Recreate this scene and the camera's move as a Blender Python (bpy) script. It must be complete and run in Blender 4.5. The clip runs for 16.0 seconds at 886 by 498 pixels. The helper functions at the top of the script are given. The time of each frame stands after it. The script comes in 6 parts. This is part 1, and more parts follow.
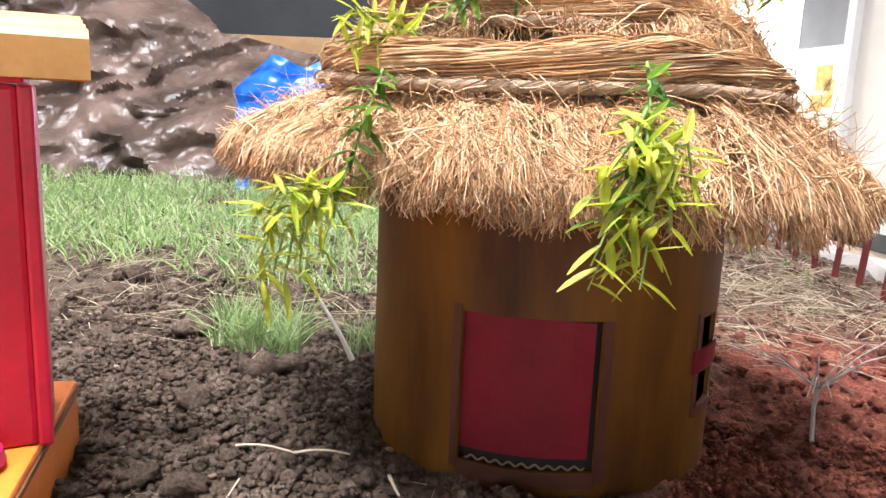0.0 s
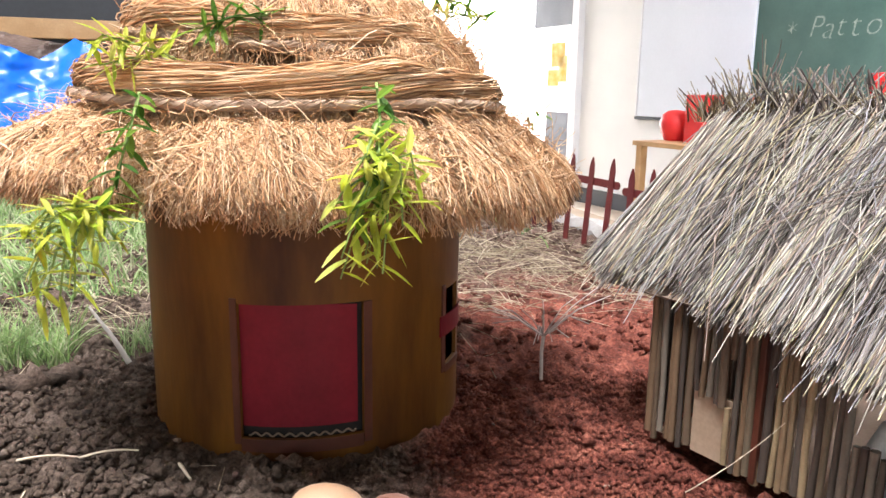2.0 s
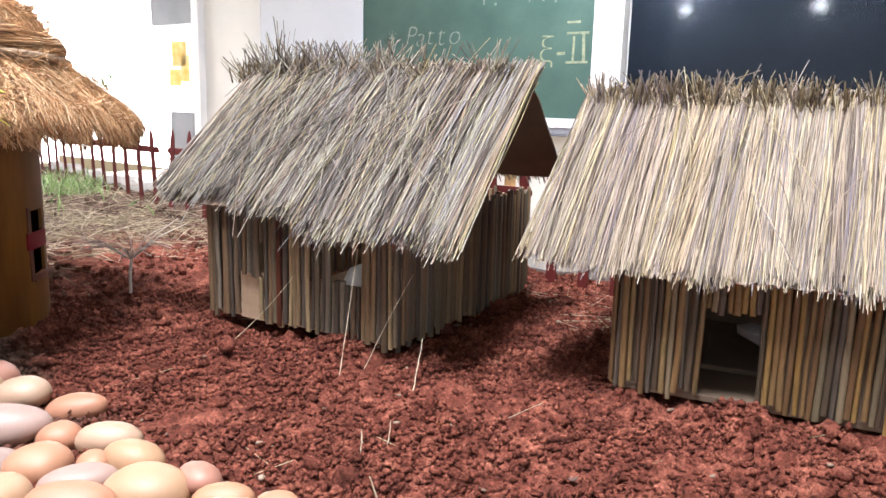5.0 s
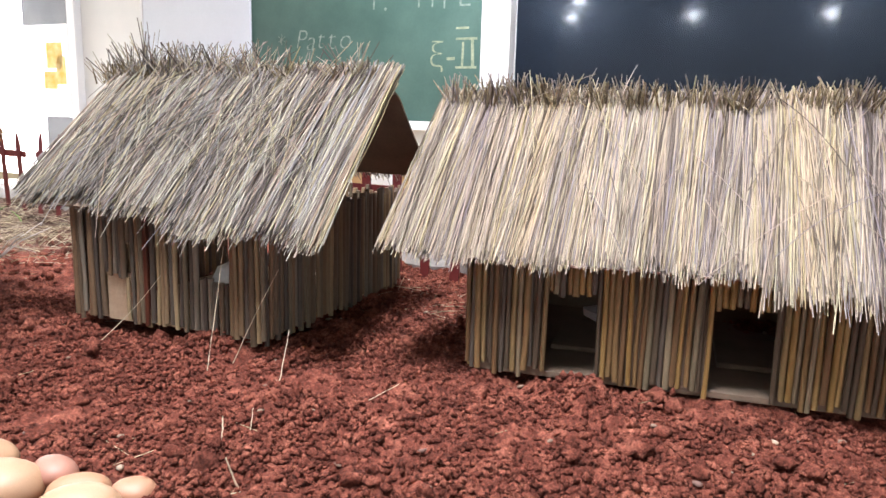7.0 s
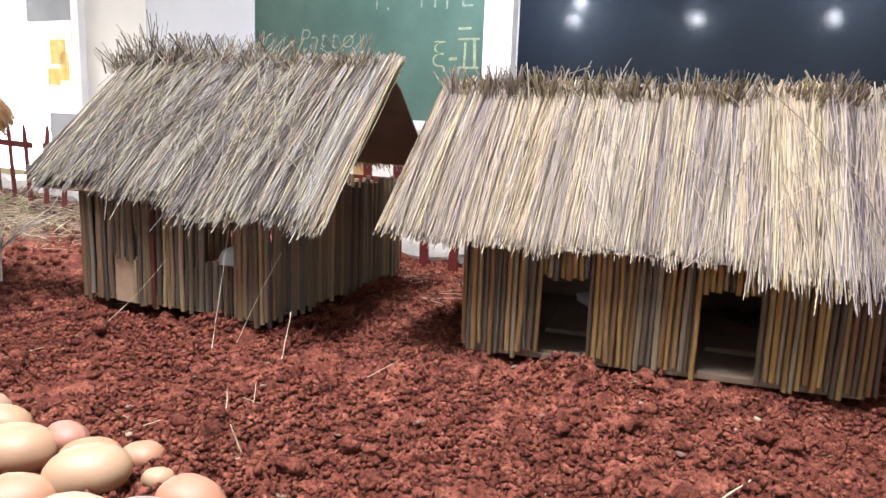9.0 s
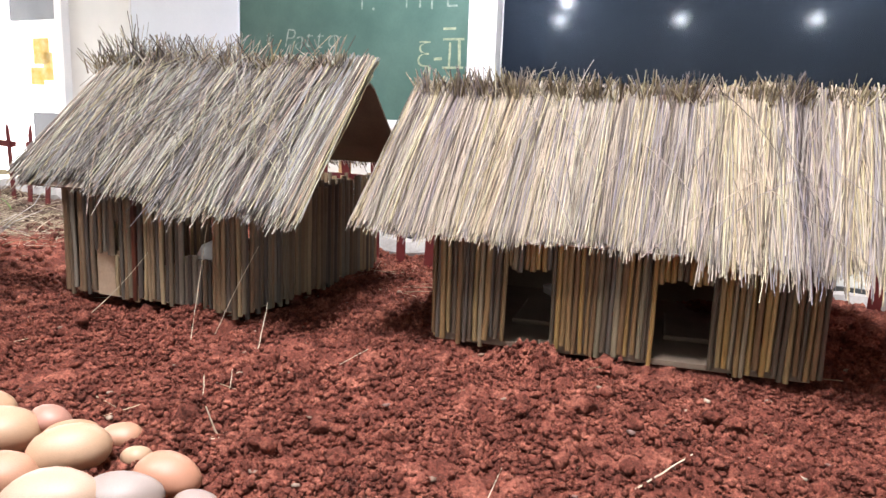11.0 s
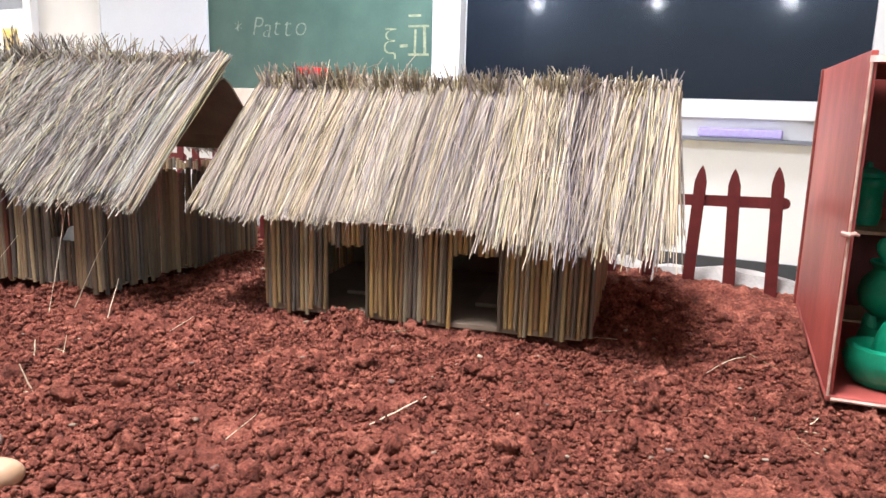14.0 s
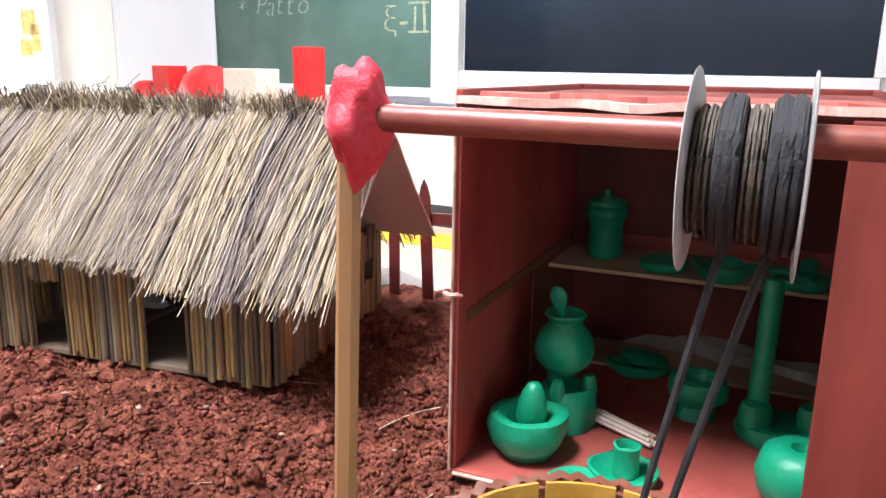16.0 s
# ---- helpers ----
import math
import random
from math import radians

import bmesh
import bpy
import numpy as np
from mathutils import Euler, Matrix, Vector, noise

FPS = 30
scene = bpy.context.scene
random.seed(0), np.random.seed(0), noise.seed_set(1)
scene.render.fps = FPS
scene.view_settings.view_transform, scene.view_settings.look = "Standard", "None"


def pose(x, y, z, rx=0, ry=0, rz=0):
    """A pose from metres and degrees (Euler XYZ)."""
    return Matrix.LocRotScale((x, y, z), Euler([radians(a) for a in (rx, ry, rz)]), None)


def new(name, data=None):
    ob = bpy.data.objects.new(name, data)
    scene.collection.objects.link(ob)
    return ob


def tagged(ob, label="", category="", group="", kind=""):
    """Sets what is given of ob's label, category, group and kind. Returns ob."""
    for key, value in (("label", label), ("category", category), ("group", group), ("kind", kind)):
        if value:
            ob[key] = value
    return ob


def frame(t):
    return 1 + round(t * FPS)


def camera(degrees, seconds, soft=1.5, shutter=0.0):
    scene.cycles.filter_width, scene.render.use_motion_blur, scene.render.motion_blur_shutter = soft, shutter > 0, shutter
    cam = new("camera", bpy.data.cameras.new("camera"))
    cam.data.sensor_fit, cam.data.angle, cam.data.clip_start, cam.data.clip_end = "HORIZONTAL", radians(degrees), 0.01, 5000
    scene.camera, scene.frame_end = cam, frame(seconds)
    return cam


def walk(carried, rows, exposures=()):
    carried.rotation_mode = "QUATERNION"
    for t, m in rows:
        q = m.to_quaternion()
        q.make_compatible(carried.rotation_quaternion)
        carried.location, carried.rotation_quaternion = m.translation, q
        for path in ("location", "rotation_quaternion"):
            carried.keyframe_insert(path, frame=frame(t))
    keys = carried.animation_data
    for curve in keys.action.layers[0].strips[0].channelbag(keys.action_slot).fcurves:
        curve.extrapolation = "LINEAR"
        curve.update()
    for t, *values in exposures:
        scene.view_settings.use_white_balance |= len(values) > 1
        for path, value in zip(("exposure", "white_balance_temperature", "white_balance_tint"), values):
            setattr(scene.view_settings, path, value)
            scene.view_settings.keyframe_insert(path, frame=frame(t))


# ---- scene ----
cam = camera(60.9, 16.0)
METRES, EYE, TILT, LEAN, TURN = 0.8, 0.186, -10.75, -2.25, 0.0
ROWS = [
    (0.0, 0.0, 0.0, 0.0, 0.0, 0.0, -0.0),
    (0.5, -0.0026, 0.0022, -0.0146, -1.47, -0.05, 0.46),
    (1.0, 0.0024, 0.0033, -0.0179, -5.39, -0.46, 1.53),
    (1.5, 0.0081, -0.0214, -0.0055, -10.52, -1.15, 3.02),
    (2.0, 0.0005, -0.0664, 0.0092, -17.1, -2.3, 4.47),
    (2.5, 0.0047, -0.1115, 0.0081, -23.12, -3.36, 5.36),
    (3.0, -0.008, -0.1546, -0.0027, -28.46, -4.14, 6.15),
    (3.5, -0.0182, -0.1957, -0.0193, -33.89, -4.51, 7.06),
    (4.0, -0.0223, -0.238, -0.0433, -38.46, -4.59, 7.65),
    (4.5, -0.0348, -0.2671, -0.066, -41.48, -4.62, 7.73),
    (5.0, -0.042, -0.2885, -0.0719, -43.9, -4.88, 7.66),
    (7.5, -0.0477, -0.339, -0.0871, -52.16, -5.66, 8.45),
    (8.0, -0.0629, -0.3409, -0.0945, -51.87, -5.44, 8.25),
    (8.5, -0.0622, -0.3436, -0.0948, -51.48, -5.46, 8.0),
    (9.0, -0.0633, -0.3494, -0.0961, -51.58, -5.52, 7.78),
    (11.5, -0.0799, -0.3833, -0.1019, -52.63, -5.67, 7.87),
    (12.0, -0.0834, -0.389, -0.1011, -52.28, -5.76, 7.72),
    (12.5, -0.0905, -0.4141, -0.1125, -52.67, -6.2, 7.65),
    (13.0, -0.0725, -0.4541, -0.1211, -53.33, -6.74, 7.92),
    (13.5, -0.0562, -0.4991, -0.1165, -53.46, -6.84, 8.31),
    (14.0, -0.0455, -0.5567, -0.1249, -53.52, -6.84, 8.44),
    (14.5, -0.0175, -0.5947, -0.1265, -53.26, -6.75, 8.2),
    (15.0, 0.0361, -0.6394, -0.1254, -52.93, -6.89, 7.91),
    (15.5, 0.1168, -0.7099, -0.134, -52.33, -7.55, 7.97),
    (16.0, 0.2, -0.7727, -0.1221, -50.43, -8.41, 8.85),
]
walk(cam, [(t, pose(0, 0, EYE, TILT, LEAN, TURN) @ pose(METRES * x, METRES * y, METRES * z, 90 + pitch, roll, yaw)) for t, x, y, z, yaw, pitch, roll in ROWS],
     exposures=[(0.0, 0.04), (2.0, -0.03), (3.5, -0.13), (9.0, -0.16), (12.5, -0.12), (14.0, 0.03), (16.0, 0.07)])

# ---- light ----
world = bpy.data.worlds.new("daylight")
scene.world = world
world.use_nodes = True
wn = world.node_tree
sky = wn.nodes.new("ShaderNodeTexSky")
sky.sky_type, sky.sun_disc, sky.sun_elevation, sky.sun_rotation = "NISHITA", False, radians(50), radians(20)
wn.links.new(sky.outputs[0], wn.nodes["Background"].inputs[0])
wn.nodes["Background"].inputs[1].default_value = 0.15


def area_lamp(name, m, sx, sy, watts, colour):
    data = bpy.data.lights.new(name, "AREA")
    data.shape, data.size, data.size_y, data.energy, data.color = "RECTANGLE", sx, sy, watts, colour
    ob = new(name, data)
    ob.matrix_world = m
    return ob


# ---- materials ----
def nodes_of(mat):
    mat.use_nodes = True
    nt = mat.node_tree
    return nt, nt.nodes, nt.links, nt.nodes["Principled BSDF"]


def ramp_of(nt, source, stops):
    r = nt.nodes.new("ShaderNodeValToRGB")
    while len(r.color_ramp.elements) < len(stops):
        r.color_ramp.elements.new(0.5)
    for el, (p, c) in zip(r.color_ramp.elements, stops):
        el.position, el.color = p, (*c, 1)
    nt.links.new(source, r.inputs[0])
    return r.outputs[0]


def noise_of(nt, scale, detail=4.0, stretch=(1, 1, 1), coords="Object", rough=0.55):
    tc = nt.nodes.new("ShaderNodeTexCoord")
    mp = nt.nodes.new("ShaderNodeMapping")
    mp.inputs["Scale"].default_value = stretch
    n = nt.nodes.new("ShaderNodeTexNoise")
    n.inputs["Scale"].default_value, n.inputs["Detail"].default_value, n.inputs["Roughness"].default_value = scale, detail, rough
    nt.links.new(tc.outputs[coords], mp.inputs[0])
    nt.links.new(mp.outputs[0], n.inputs["Vector"])
    return n.outputs["Fac"]


def mixed(nt, a, b, fac, mode="MIX"):
    m = nt.nodes.new("ShaderNodeMix")
    m.data_type, m.blend_type = "RGBA", mode
    for sock, v in ((m.inputs[6], a), (m.inputs[7], b)):
        if isinstance(v, tuple):
            sock.default_value = (*v, 1)
        else:
            nt.links.new(v, sock)
    if isinstance(fac, float):
        m.inputs[0].default_value = fac
    else:
        nt.links.new(fac, m.inputs[0])
    return m.outputs[2]


def bump_of(nt, bsdf, height, strength, dist):
    b = nt.nodes.new("ShaderNodeBump")
    b.inputs["Strength"].default_value, b.inputs["Distance"].default_value = strength, dist
    nt.links.new(height, b.inputs["Height"])
    nt.links.new(b.outputs[0], bsdf.inputs["Normal"])


def surface(name, c1, c2, rough=0.7, scale=60, fine=600, metal=0.0, bump=0.15, dist=0.001, stretch=(1, 1, 1), spread=0.5, stops=(0.35, 0.65), coat=0.0, island=None, each=None, tint=None):
    """Two-tone surface with coarse stains and fine grain; island / each: a list of tones picked by mesh island or by object."""
    mat = bpy.data.materials.new(name)
    nt, nodes, links, bsdf = nodes_of(mat)
    coarse = noise_of(nt, scale, 5, stretch)
    if each:
        info = nodes.new("ShaderNodeObjectInfo")
        for n in nodes:
            if n.bl_idname == "ShaderNodeMapping":
                mul = nodes.new("ShaderNodeVectorMath")
                mul.operation = "SCALE"
                mul.inputs[0].default_value = (31.0, 17.0, 23.0)
                links.new(info.outputs["Random"], mul.inputs["Scale"])
                links.new(mul.outputs[0], n.inputs["Location"])
    col = ramp_of(nt, coarse, [(stops[0], c1), (stops[1], c2)])
    grain = noise_of(nt, fine, 3, stretch)
    g = ramp_of(nt, grain, [(0.3, (0.72, 0.72, 0.72)), (0.7, (1.0, 1.0, 1.0))])
    col = mixed(nt, col, g, spread, "MULTIPLY")
    if island or each:
        if island:
            src = nodes.new("ShaderNodeNewGeometry").outputs["Random Per Island"]
        else:
            src = nodes.new("ShaderNodeObjectInfo").outputs["Random"]
        tones = island or each
        r = ramp_of(nt, src, [(i / len(tones), t) for i, t in enumerate(tones)])
        r.node.color_ramp.interpolation = "CONSTANT"
        col = mixed(nt, r, g, spread, "MULTIPLY")
        col = mixed(nt, col, ramp_of(nt, coarse, [(0.3, (0.7, 0.7, 0.7)), (0.7, (1, 1, 1))]), 0.6, "MULTIPLY")
        if tint:
            patch = noise_of(nt, 42, 3, (1, 0.03, 0.03))
            col = mixed(nt, col, ramp_of(nt, patch, [(0.38, tint), (0.49, (1, 1, 1)), (0.62, (1.0, 0.95, 0.84))]), 0.7, "MULTIPLY")
    links.new(col, bsdf.inputs["Base Color"])
    bsdf.inputs["Roughness"].default_value, bsdf.inputs["Metallic"].default_value = rough, metal
    bsdf.inputs["Coat Weight"].default_value = coat
    if bump:
        bump_of(nt, bsdf, grain, bump, dist)
    return mat


def glow(name, colour, strength):
    mat = bpy.data.materials.new(name)
    nt, nodes, links, bsdf = nodes_of(mat)
    bsdf.inputs["Base Color"].default_value = (*colour, 1)
    bsdf.inputs["Emission Color"].default_value = (*colour, 1)
    bsdf.inputs["Emission Strength"].default_value = strength
    return mat


def soil_material():
    mat = bpy.data.materials.new("soil")
    nt, nodes, links, bsdf = nodes_of(mat)
    # wide stops: shadows and highlights among the crumbs are also in this colour
    red = ramp_of(nt, noise_of(nt, 60, 9, rough=0.78), [(0.30, (0.040, 0.0125, 0.008)), (0.50, (0.188, 0.057, 0.038)), (0.72, (0.51, 0.195, 0.130))])
    dark = ramp_of(nt, noise_of(nt, 40, 8, rough=0.7), [(0.3, (0.036, 0.026, 0.019)), (0.53, (0.135, 0.100, 0.075)), (0.74, (0.29, 0.23, 0.185))])
    tc = nodes.new("ShaderNodeTexCoord")
    sep = nodes.new("ShaderNodeSeparateXYZ")
    geo = nodes.new("ShaderNodeNewGeometry")
    links.new(geo.outputs["Position"], sep.inputs[0])
    # red earth lies towards +x, grey earth behind and beside the round hut
    wob = nodes.new("ShaderNodeMath")
    wob.operation = "MULTIPLY_ADD"
    links.new(noise_of(nt, 9, 5), wob.inputs[0])
    wob.inputs[1].default_value, wob.inputs[2].default_value = 0.26, -0.13
    ymul = nodes.new("ShaderNodeMath")
    ymul.operation = "MULTIPLY_ADD"
    links.new(sep.outputs[1], ymul.inputs[0])
    ymul.inputs[1].default_value = -0.38
    links.new(sep.outputs[0], ymul.inputs[2])
    add = nodes.new("ShaderNodeMath")
    add.operation = "ADD"
    links.new(ymul.outputs[0], add.inputs[0])
    links.new(wob.outputs[0], add.inputs[1])
    rng = nodes.new("ShaderNodeMapRange")
    rng.inputs["From Min"].default_value, rng.inputs["From Max"].default_value = -0.05, 0.02
    links.new(add.outputs[0], rng.inputs["Value"])
    far = nodes.new("ShaderNodeMath")
    far.operation = "MULTIPLY_ADD"
    links.new(wob.outputs[0], far.inputs[0])
    far.inputs[1].default_value = 1.5
    links.new(sep.outputs[1], far.inputs[2])
    back = nodes.new("ShaderNodeMapRange")
    back.inputs["From Min"].default_value, back.inputs["From Max"].default_value = 0.60, 0.80
    back.inputs["To Min"].default_value, back.inputs["To Max"].default_value = 1.0, 0.12
    links.new(far.outputs[0], back.inputs["Value"])
    both = nodes.new("ShaderNodeMath")
    both.operation = "MULTIPLY"
    links.new(rng.outputs[0], both.inputs[0])
    links.new(back.outputs[0], both.inputs[1])
    col = mixed(nt, dark, red, both.outputs[0])
    fine = noise_of(nt, 420, 6, rough=0.7)
    # hollows of the fine bump painted darker, its crests lighter, as crumb shading
    col = mixed(nt, col, ramp_of(nt, fine, [(0.30, (0.16, 0.145, 0.145)), (0.66, (1.38, 1.33, 1.33))]), 0.85, "MULTIPLY")
    links.new(col, bsdf.inputs["Base Color"])
    bsdf.inputs["Roughness"].default_value = 0.95
    bsdf.inputs["Specular IOR Level"].default_value = 0.15
    bump_of(nt, bsdf, fine, 0.9, 0.003)
    return mat


M_SOIL = soil_material()
M_CARD = surface("cardboard", (0.42, 0.30, 0.20), (0.52, 0.38, 0.26), 0.85, 25, 500, bump=0.1)
M_CARD_PALE = surface("pale_card", (0.70, 0.60, 0.52), (0.78, 0.68, 0.60), 0.8, 25, 500, bump=0.08)
# darker copy of the cardboard: shade of interiors and gaps is in the colour
M_CARD_SHADED = surface("shaded_card", (0.19, 0.14, 0.10), (0.25, 0.185, 0.135), 0.9, 25, 500)
M_BROWN = surface("brown_paint", (0.050, 0.016, 0.006), (0.215, 0.092, 0.012), 0.5, 22, 260, bump=0.15, stretch=(1, 1, 0.22), stops=(0.32, 0.70))
M_BROWN_DARK = surface("dark_brown_paint", (0.06, 0.017, 0.010), (0.10, 0.028, 0.014), 0.45, 20, 400)
M_REDDOOR = surface("crimson_paint", (0.15, 0.007, 0.015), (0.22, 0.012, 0.023), 0.55, 16, 300, bump=0.12)
for painted in (M_BROWN, M_REDDOOR):
    painted.node_tree.nodes["Principled BSDF"].inputs["Specular IOR Level"].default_value = 0.22
M_THATCH = surface("coir_fibre", (0.5, 0.3, 0.16), (0.6, 0.38, 0.2), 0.92, 20, 300, bump=0,
                   island=[(0.70, 0.41, 0.205), (0.79, 0.53, 0.30), (0.54, 0.29, 0.13), (0.86, 0.64, 0.42), (0.72, 0.43, 0.22), (0.30, 0.15, 0.065), (0.80, 0.55, 0.32), (0.46, 0.24, 0.11)])
# coir with the shade of the gaps between fibre bundles put into its colour
M_COIR_SHADED = surface("shaded_coir", (0.10, 0.050, 0.022), (0.24, 0.125, 0.058), 0.95, 60, 500, bump=0.6, dist=0.003)
M_ROPE = surface("jute_rope", (0.30, 0.20, 0.13), (0.40, 0.28, 0.19), 0.9, 60, 900, bump=0.5)
M_STRAW_GREY = surface("weathered_straw", (0.3, 0.3, 0.2), (0.4, 0.4, 0.3), 0.6, 30, 300, bump=0,
                       island=[(0.42, 0.36, 0.30), (0.29, 0.25, 0.22), (0.50, 0.44, 0.26), (0.21, 0.185, 0.165), (0.12, 0.09, 0.08), (0.62, 0.58, 0.47), (0.37, 0.36, 0.345), (0.44, 0.33, 0.25), (0.07, 0.055, 0.045), (0.46, 0.45, 0.36), (0.31, 0.295, 0.305), (0.50, 0.47, 0.34), (0.10, 0.08, 0.065), (0.17, 0.145, 0.13)], tint=(0.60, 0.55, 0.56))
M_STRAW_GOLD = surface("golden_straw", (0.5, 0.45, 0.3), (0.6, 0.5, 0.35), 0.6, 30, 300, bump=0,
                       island=[(0.50, 0.40, 0.29), (0.42, 0.34, 0.24), (0.60, 0.50, 0.38), (0.24, 0.19, 0.145), (0.46, 0.385, 0.22), (0.27, 0.235, 0.24), (0.54, 0.43, 0.34), (0.38, 0.33, 0.26), (0.12, 0.09, 0.065), (0.54, 0.48, 0.33), (0.33, 0.285, 0.275), (0.18, 0.14, 0.11)], tint=(0.56, 0.53, 0.64))
M_STRAW_DARK = surface("dark_straw", (0.2, 0.15, 0.08), (0.25, 0.18, 0.1), 0.7, 30, 300, bump=0,
                       island=[(0.20, 0.15, 0.08), (0.28, 0.22, 0.12), (0.13, 0.09, 0.05), (0.36, 0.29, 0.18)])
M_DRY = surface("dry_grass", (0.5, 0.4, 0.25), (0.6, 0.5, 0.3), 0.7, 30, 300, bump=0,
                island=[(0.50, 0.40, 0.26), (0.36, 0.29, 0.18), (0.60, 0.50, 0.36), (0.28, 0.24, 0.14)])
M_GRASS = surface("grass", (0.1, 0.2, 0.05), (0.2, 0.3, 0.08), 0.55, 30, 300, bump=0,
                  island=[(0.22, 0.36, 0.10), (0.33, 0.48, 0.17), (0.14, 0.25, 0.07), (0.42, 0.52, 0.25), (0.27, 0.41, 0.13), (0.48, 0.50, 0.30)])
M_REED = surface("reed", (0.3, 0.2, 0.1), (0.4, 0.3, 0.1), 0.6, 90, 700, bump=0.25, stretch=(1, 1, 0.12),
                 each=[(0.21, 0.135, 0.06), (0.35, 0.215, 0.075), (0.12, 0.095, 0.075), (0.26, 0.155, 0.065), (0.43, 0.28, 0.11), (0.18, 0.10, 0.045), (0.26, 0.20, 0.125), (0.10, 0.07, 0.045), (0.32, 0.19, 0.06), (0.20, 0.16, 0.10), (0.28, 0.19, 0.085)])
M_REED_OLD = surface("weathered_reed", (0.2, 0.15, 0.1), (0.3, 0.2, 0.1), 0.65, 90, 700, bump=0.25, stretch=(1, 1, 0.12),
                     each=[(0.15, 0.100, 0.062), (0.24, 0.160, 0.088), (0.10, 0.078, 0.06), (0.19, 0.115, 0.062), (0.34, 0.245, 0.135), (0.13, 0.085, 0.05), (0.20, 0.165, 0.125), (0.075, 0.055, 0.042), (0.16, 0.12, 0.075)])
M_FENCE = surface("maroon_paint", (0.085, 0.010, 0.010), (0.125, 0.018, 0.016), 0.5, 60, 700, bump=0.15)
M_PEBBLES = [surface("cream_stone", (0.5, 0.4, 0.3), (0.6, 0.5, 0.4), 0.5, 35, 500, bump=0.1, spread=0.3, each=[(0.44, 0.27, 0.16), (0.45, 0.285, 0.175), (0.44, 0.30, 0.21), (0.44, 0.24, 0.14)]),
             surface("peach_stone", (0.5, 0.4, 0.3), (0.6, 0.4, 0.3), 0.5, 35, 500, bump=0.1, spread=0.3, each=[(0.43, 0.205, 0.125), (0.42, 0.21, 0.155), (0.44, 0.23, 0.14)]),
             surface("mauve_stone", (0.5, 0.4, 0.3), (0.6, 0.4, 0.3), 0.5, 35, 500, bump=0.1, spread=0.3, each=[(0.31, 0.23, 0.20), (0.36, 0.25, 0.215), (0.30, 0.24, 0.21)])]
M_CLAY = surface("green_clay", (0.000, 0.235, 0.120), (0.006, 0.30, 0.165), 0.45, 40, 350, bump=0.25, dist=0.0015)
M_REDCLAY = surface("red_clay", (0.50, 0.022, 0.045), (0.62, 0.045, 0.07), 0.55, 60, 400, bump=0.4, dist=0.002)
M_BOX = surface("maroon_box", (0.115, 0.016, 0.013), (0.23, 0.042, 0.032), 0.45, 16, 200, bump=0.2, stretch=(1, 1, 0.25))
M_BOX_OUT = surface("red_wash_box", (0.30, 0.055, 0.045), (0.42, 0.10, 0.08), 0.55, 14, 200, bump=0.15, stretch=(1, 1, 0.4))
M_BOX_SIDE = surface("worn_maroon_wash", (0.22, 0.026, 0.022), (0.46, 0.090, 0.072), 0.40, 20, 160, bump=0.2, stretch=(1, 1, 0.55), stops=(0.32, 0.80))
M_TAPE = surface("brown_tape", (0.13, 0.055, 0.025), (0.17, 0.075, 0.035), 0.3, 14, 300)
M_WOOD = surface("pale_wood", (0.22, 0.12, 0.05), (0.34, 0.19, 0.085), 0.5, 40, 500, bump=0.2, stretch=(1, 1, 0.08))
M_ROD = surface("brown_rod", (0.20, 0.045, 0.035), (0.26, 0.07, 0.05), 0.4, 40, 400)
M_SPOOL = surface("grey_plastic", (0.26, 0.255, 0.255), (0.42, 0.41, 0.41), 0.4, 40, 400)
M_THREAD = surface("dark_thread", (0.012, 0.012, 0.016), (0.03, 0.03, 0.035), 0.8, 80, 1500, bump=0.5)
M_THREAD_TAN = surface("grey_brown_thread", (0.055, 0.045, 0.034), (0.12, 0.10, 0.078), 0.85, 300, 1500, bump=0.5)
M_YELLOW = surface("yellow_paint", (0.50, 0.27, 0.035), (0.60, 0.36, 0.07), 0.55, 30, 400, bump=0.2)
M_WELL = surface("brown_corrugated", (0.16, 0.05, 0.032), (0.22, 0.08, 0.05), 0.5, 30, 300)
M_CORD = surface("white_cord", (0.62, 0.58, 0.52), (0.72, 0.68, 0.62), 0.8, 90, 900, bump=0.4)
M_POSTRED = surface("scarlet_paint", (0.40, 0.003, 0.028), (0.56, 0.006, 0.042), 0.42, 12, 300)
M_ORANGE = surface("orange_paint", (0.80, 0.20, 0.018), (0.88, 0.27, 0.045), 0.45, 14, 300)
M_ROOFYEL = surface("ochre_paint", (0.40, 0.20, 0.05), (0.56, 0.31, 0.09), 0.5, 20, 300)
M_PINK = surface("magenta_paint", (0.52, 0.008, 0.075), (0.60, 0.014, 0.10), 0.4, 30, 300)
M_FOIL = surface("brown_glazed_paper", (0.060, 0.040, 0.031), (0.19, 0.130, 0.105), 0.33, 7, 26, bump=0.7, dist=0.012, coat=0.12)
M_BLUE = surface("blue_plastic", (0.004, 0.11, 0.60), (0.008, 0.17, 0.75), 0.3, 10, 100, bump=0.3)
M_LEAF = surface("artificial_leaf", (0.3, 0.4, 0.03), (0.4, 0.5, 0.05), 0.42, 30, 400, bump=0,
                 island=[(0.80, 0.86, 0.12), (0.68, 0.80, 0.11), (0.88, 0.90, 0.28), (0.55, 0.72, 0.11), (0.78, 0.86, 0.16)])
M_LEAF_DARK = surface("green_leaf", (0.1, 0.2, 0.03), (0.1, 0.2, 0.05), 0.45, 30, 400, bump=0,
                      island=[(0.15, 0.33, 0.05), (0.24, 0.43, 0.06), (0.11, 0.26, 0.04), (0.34, 0.52, 0.09)])
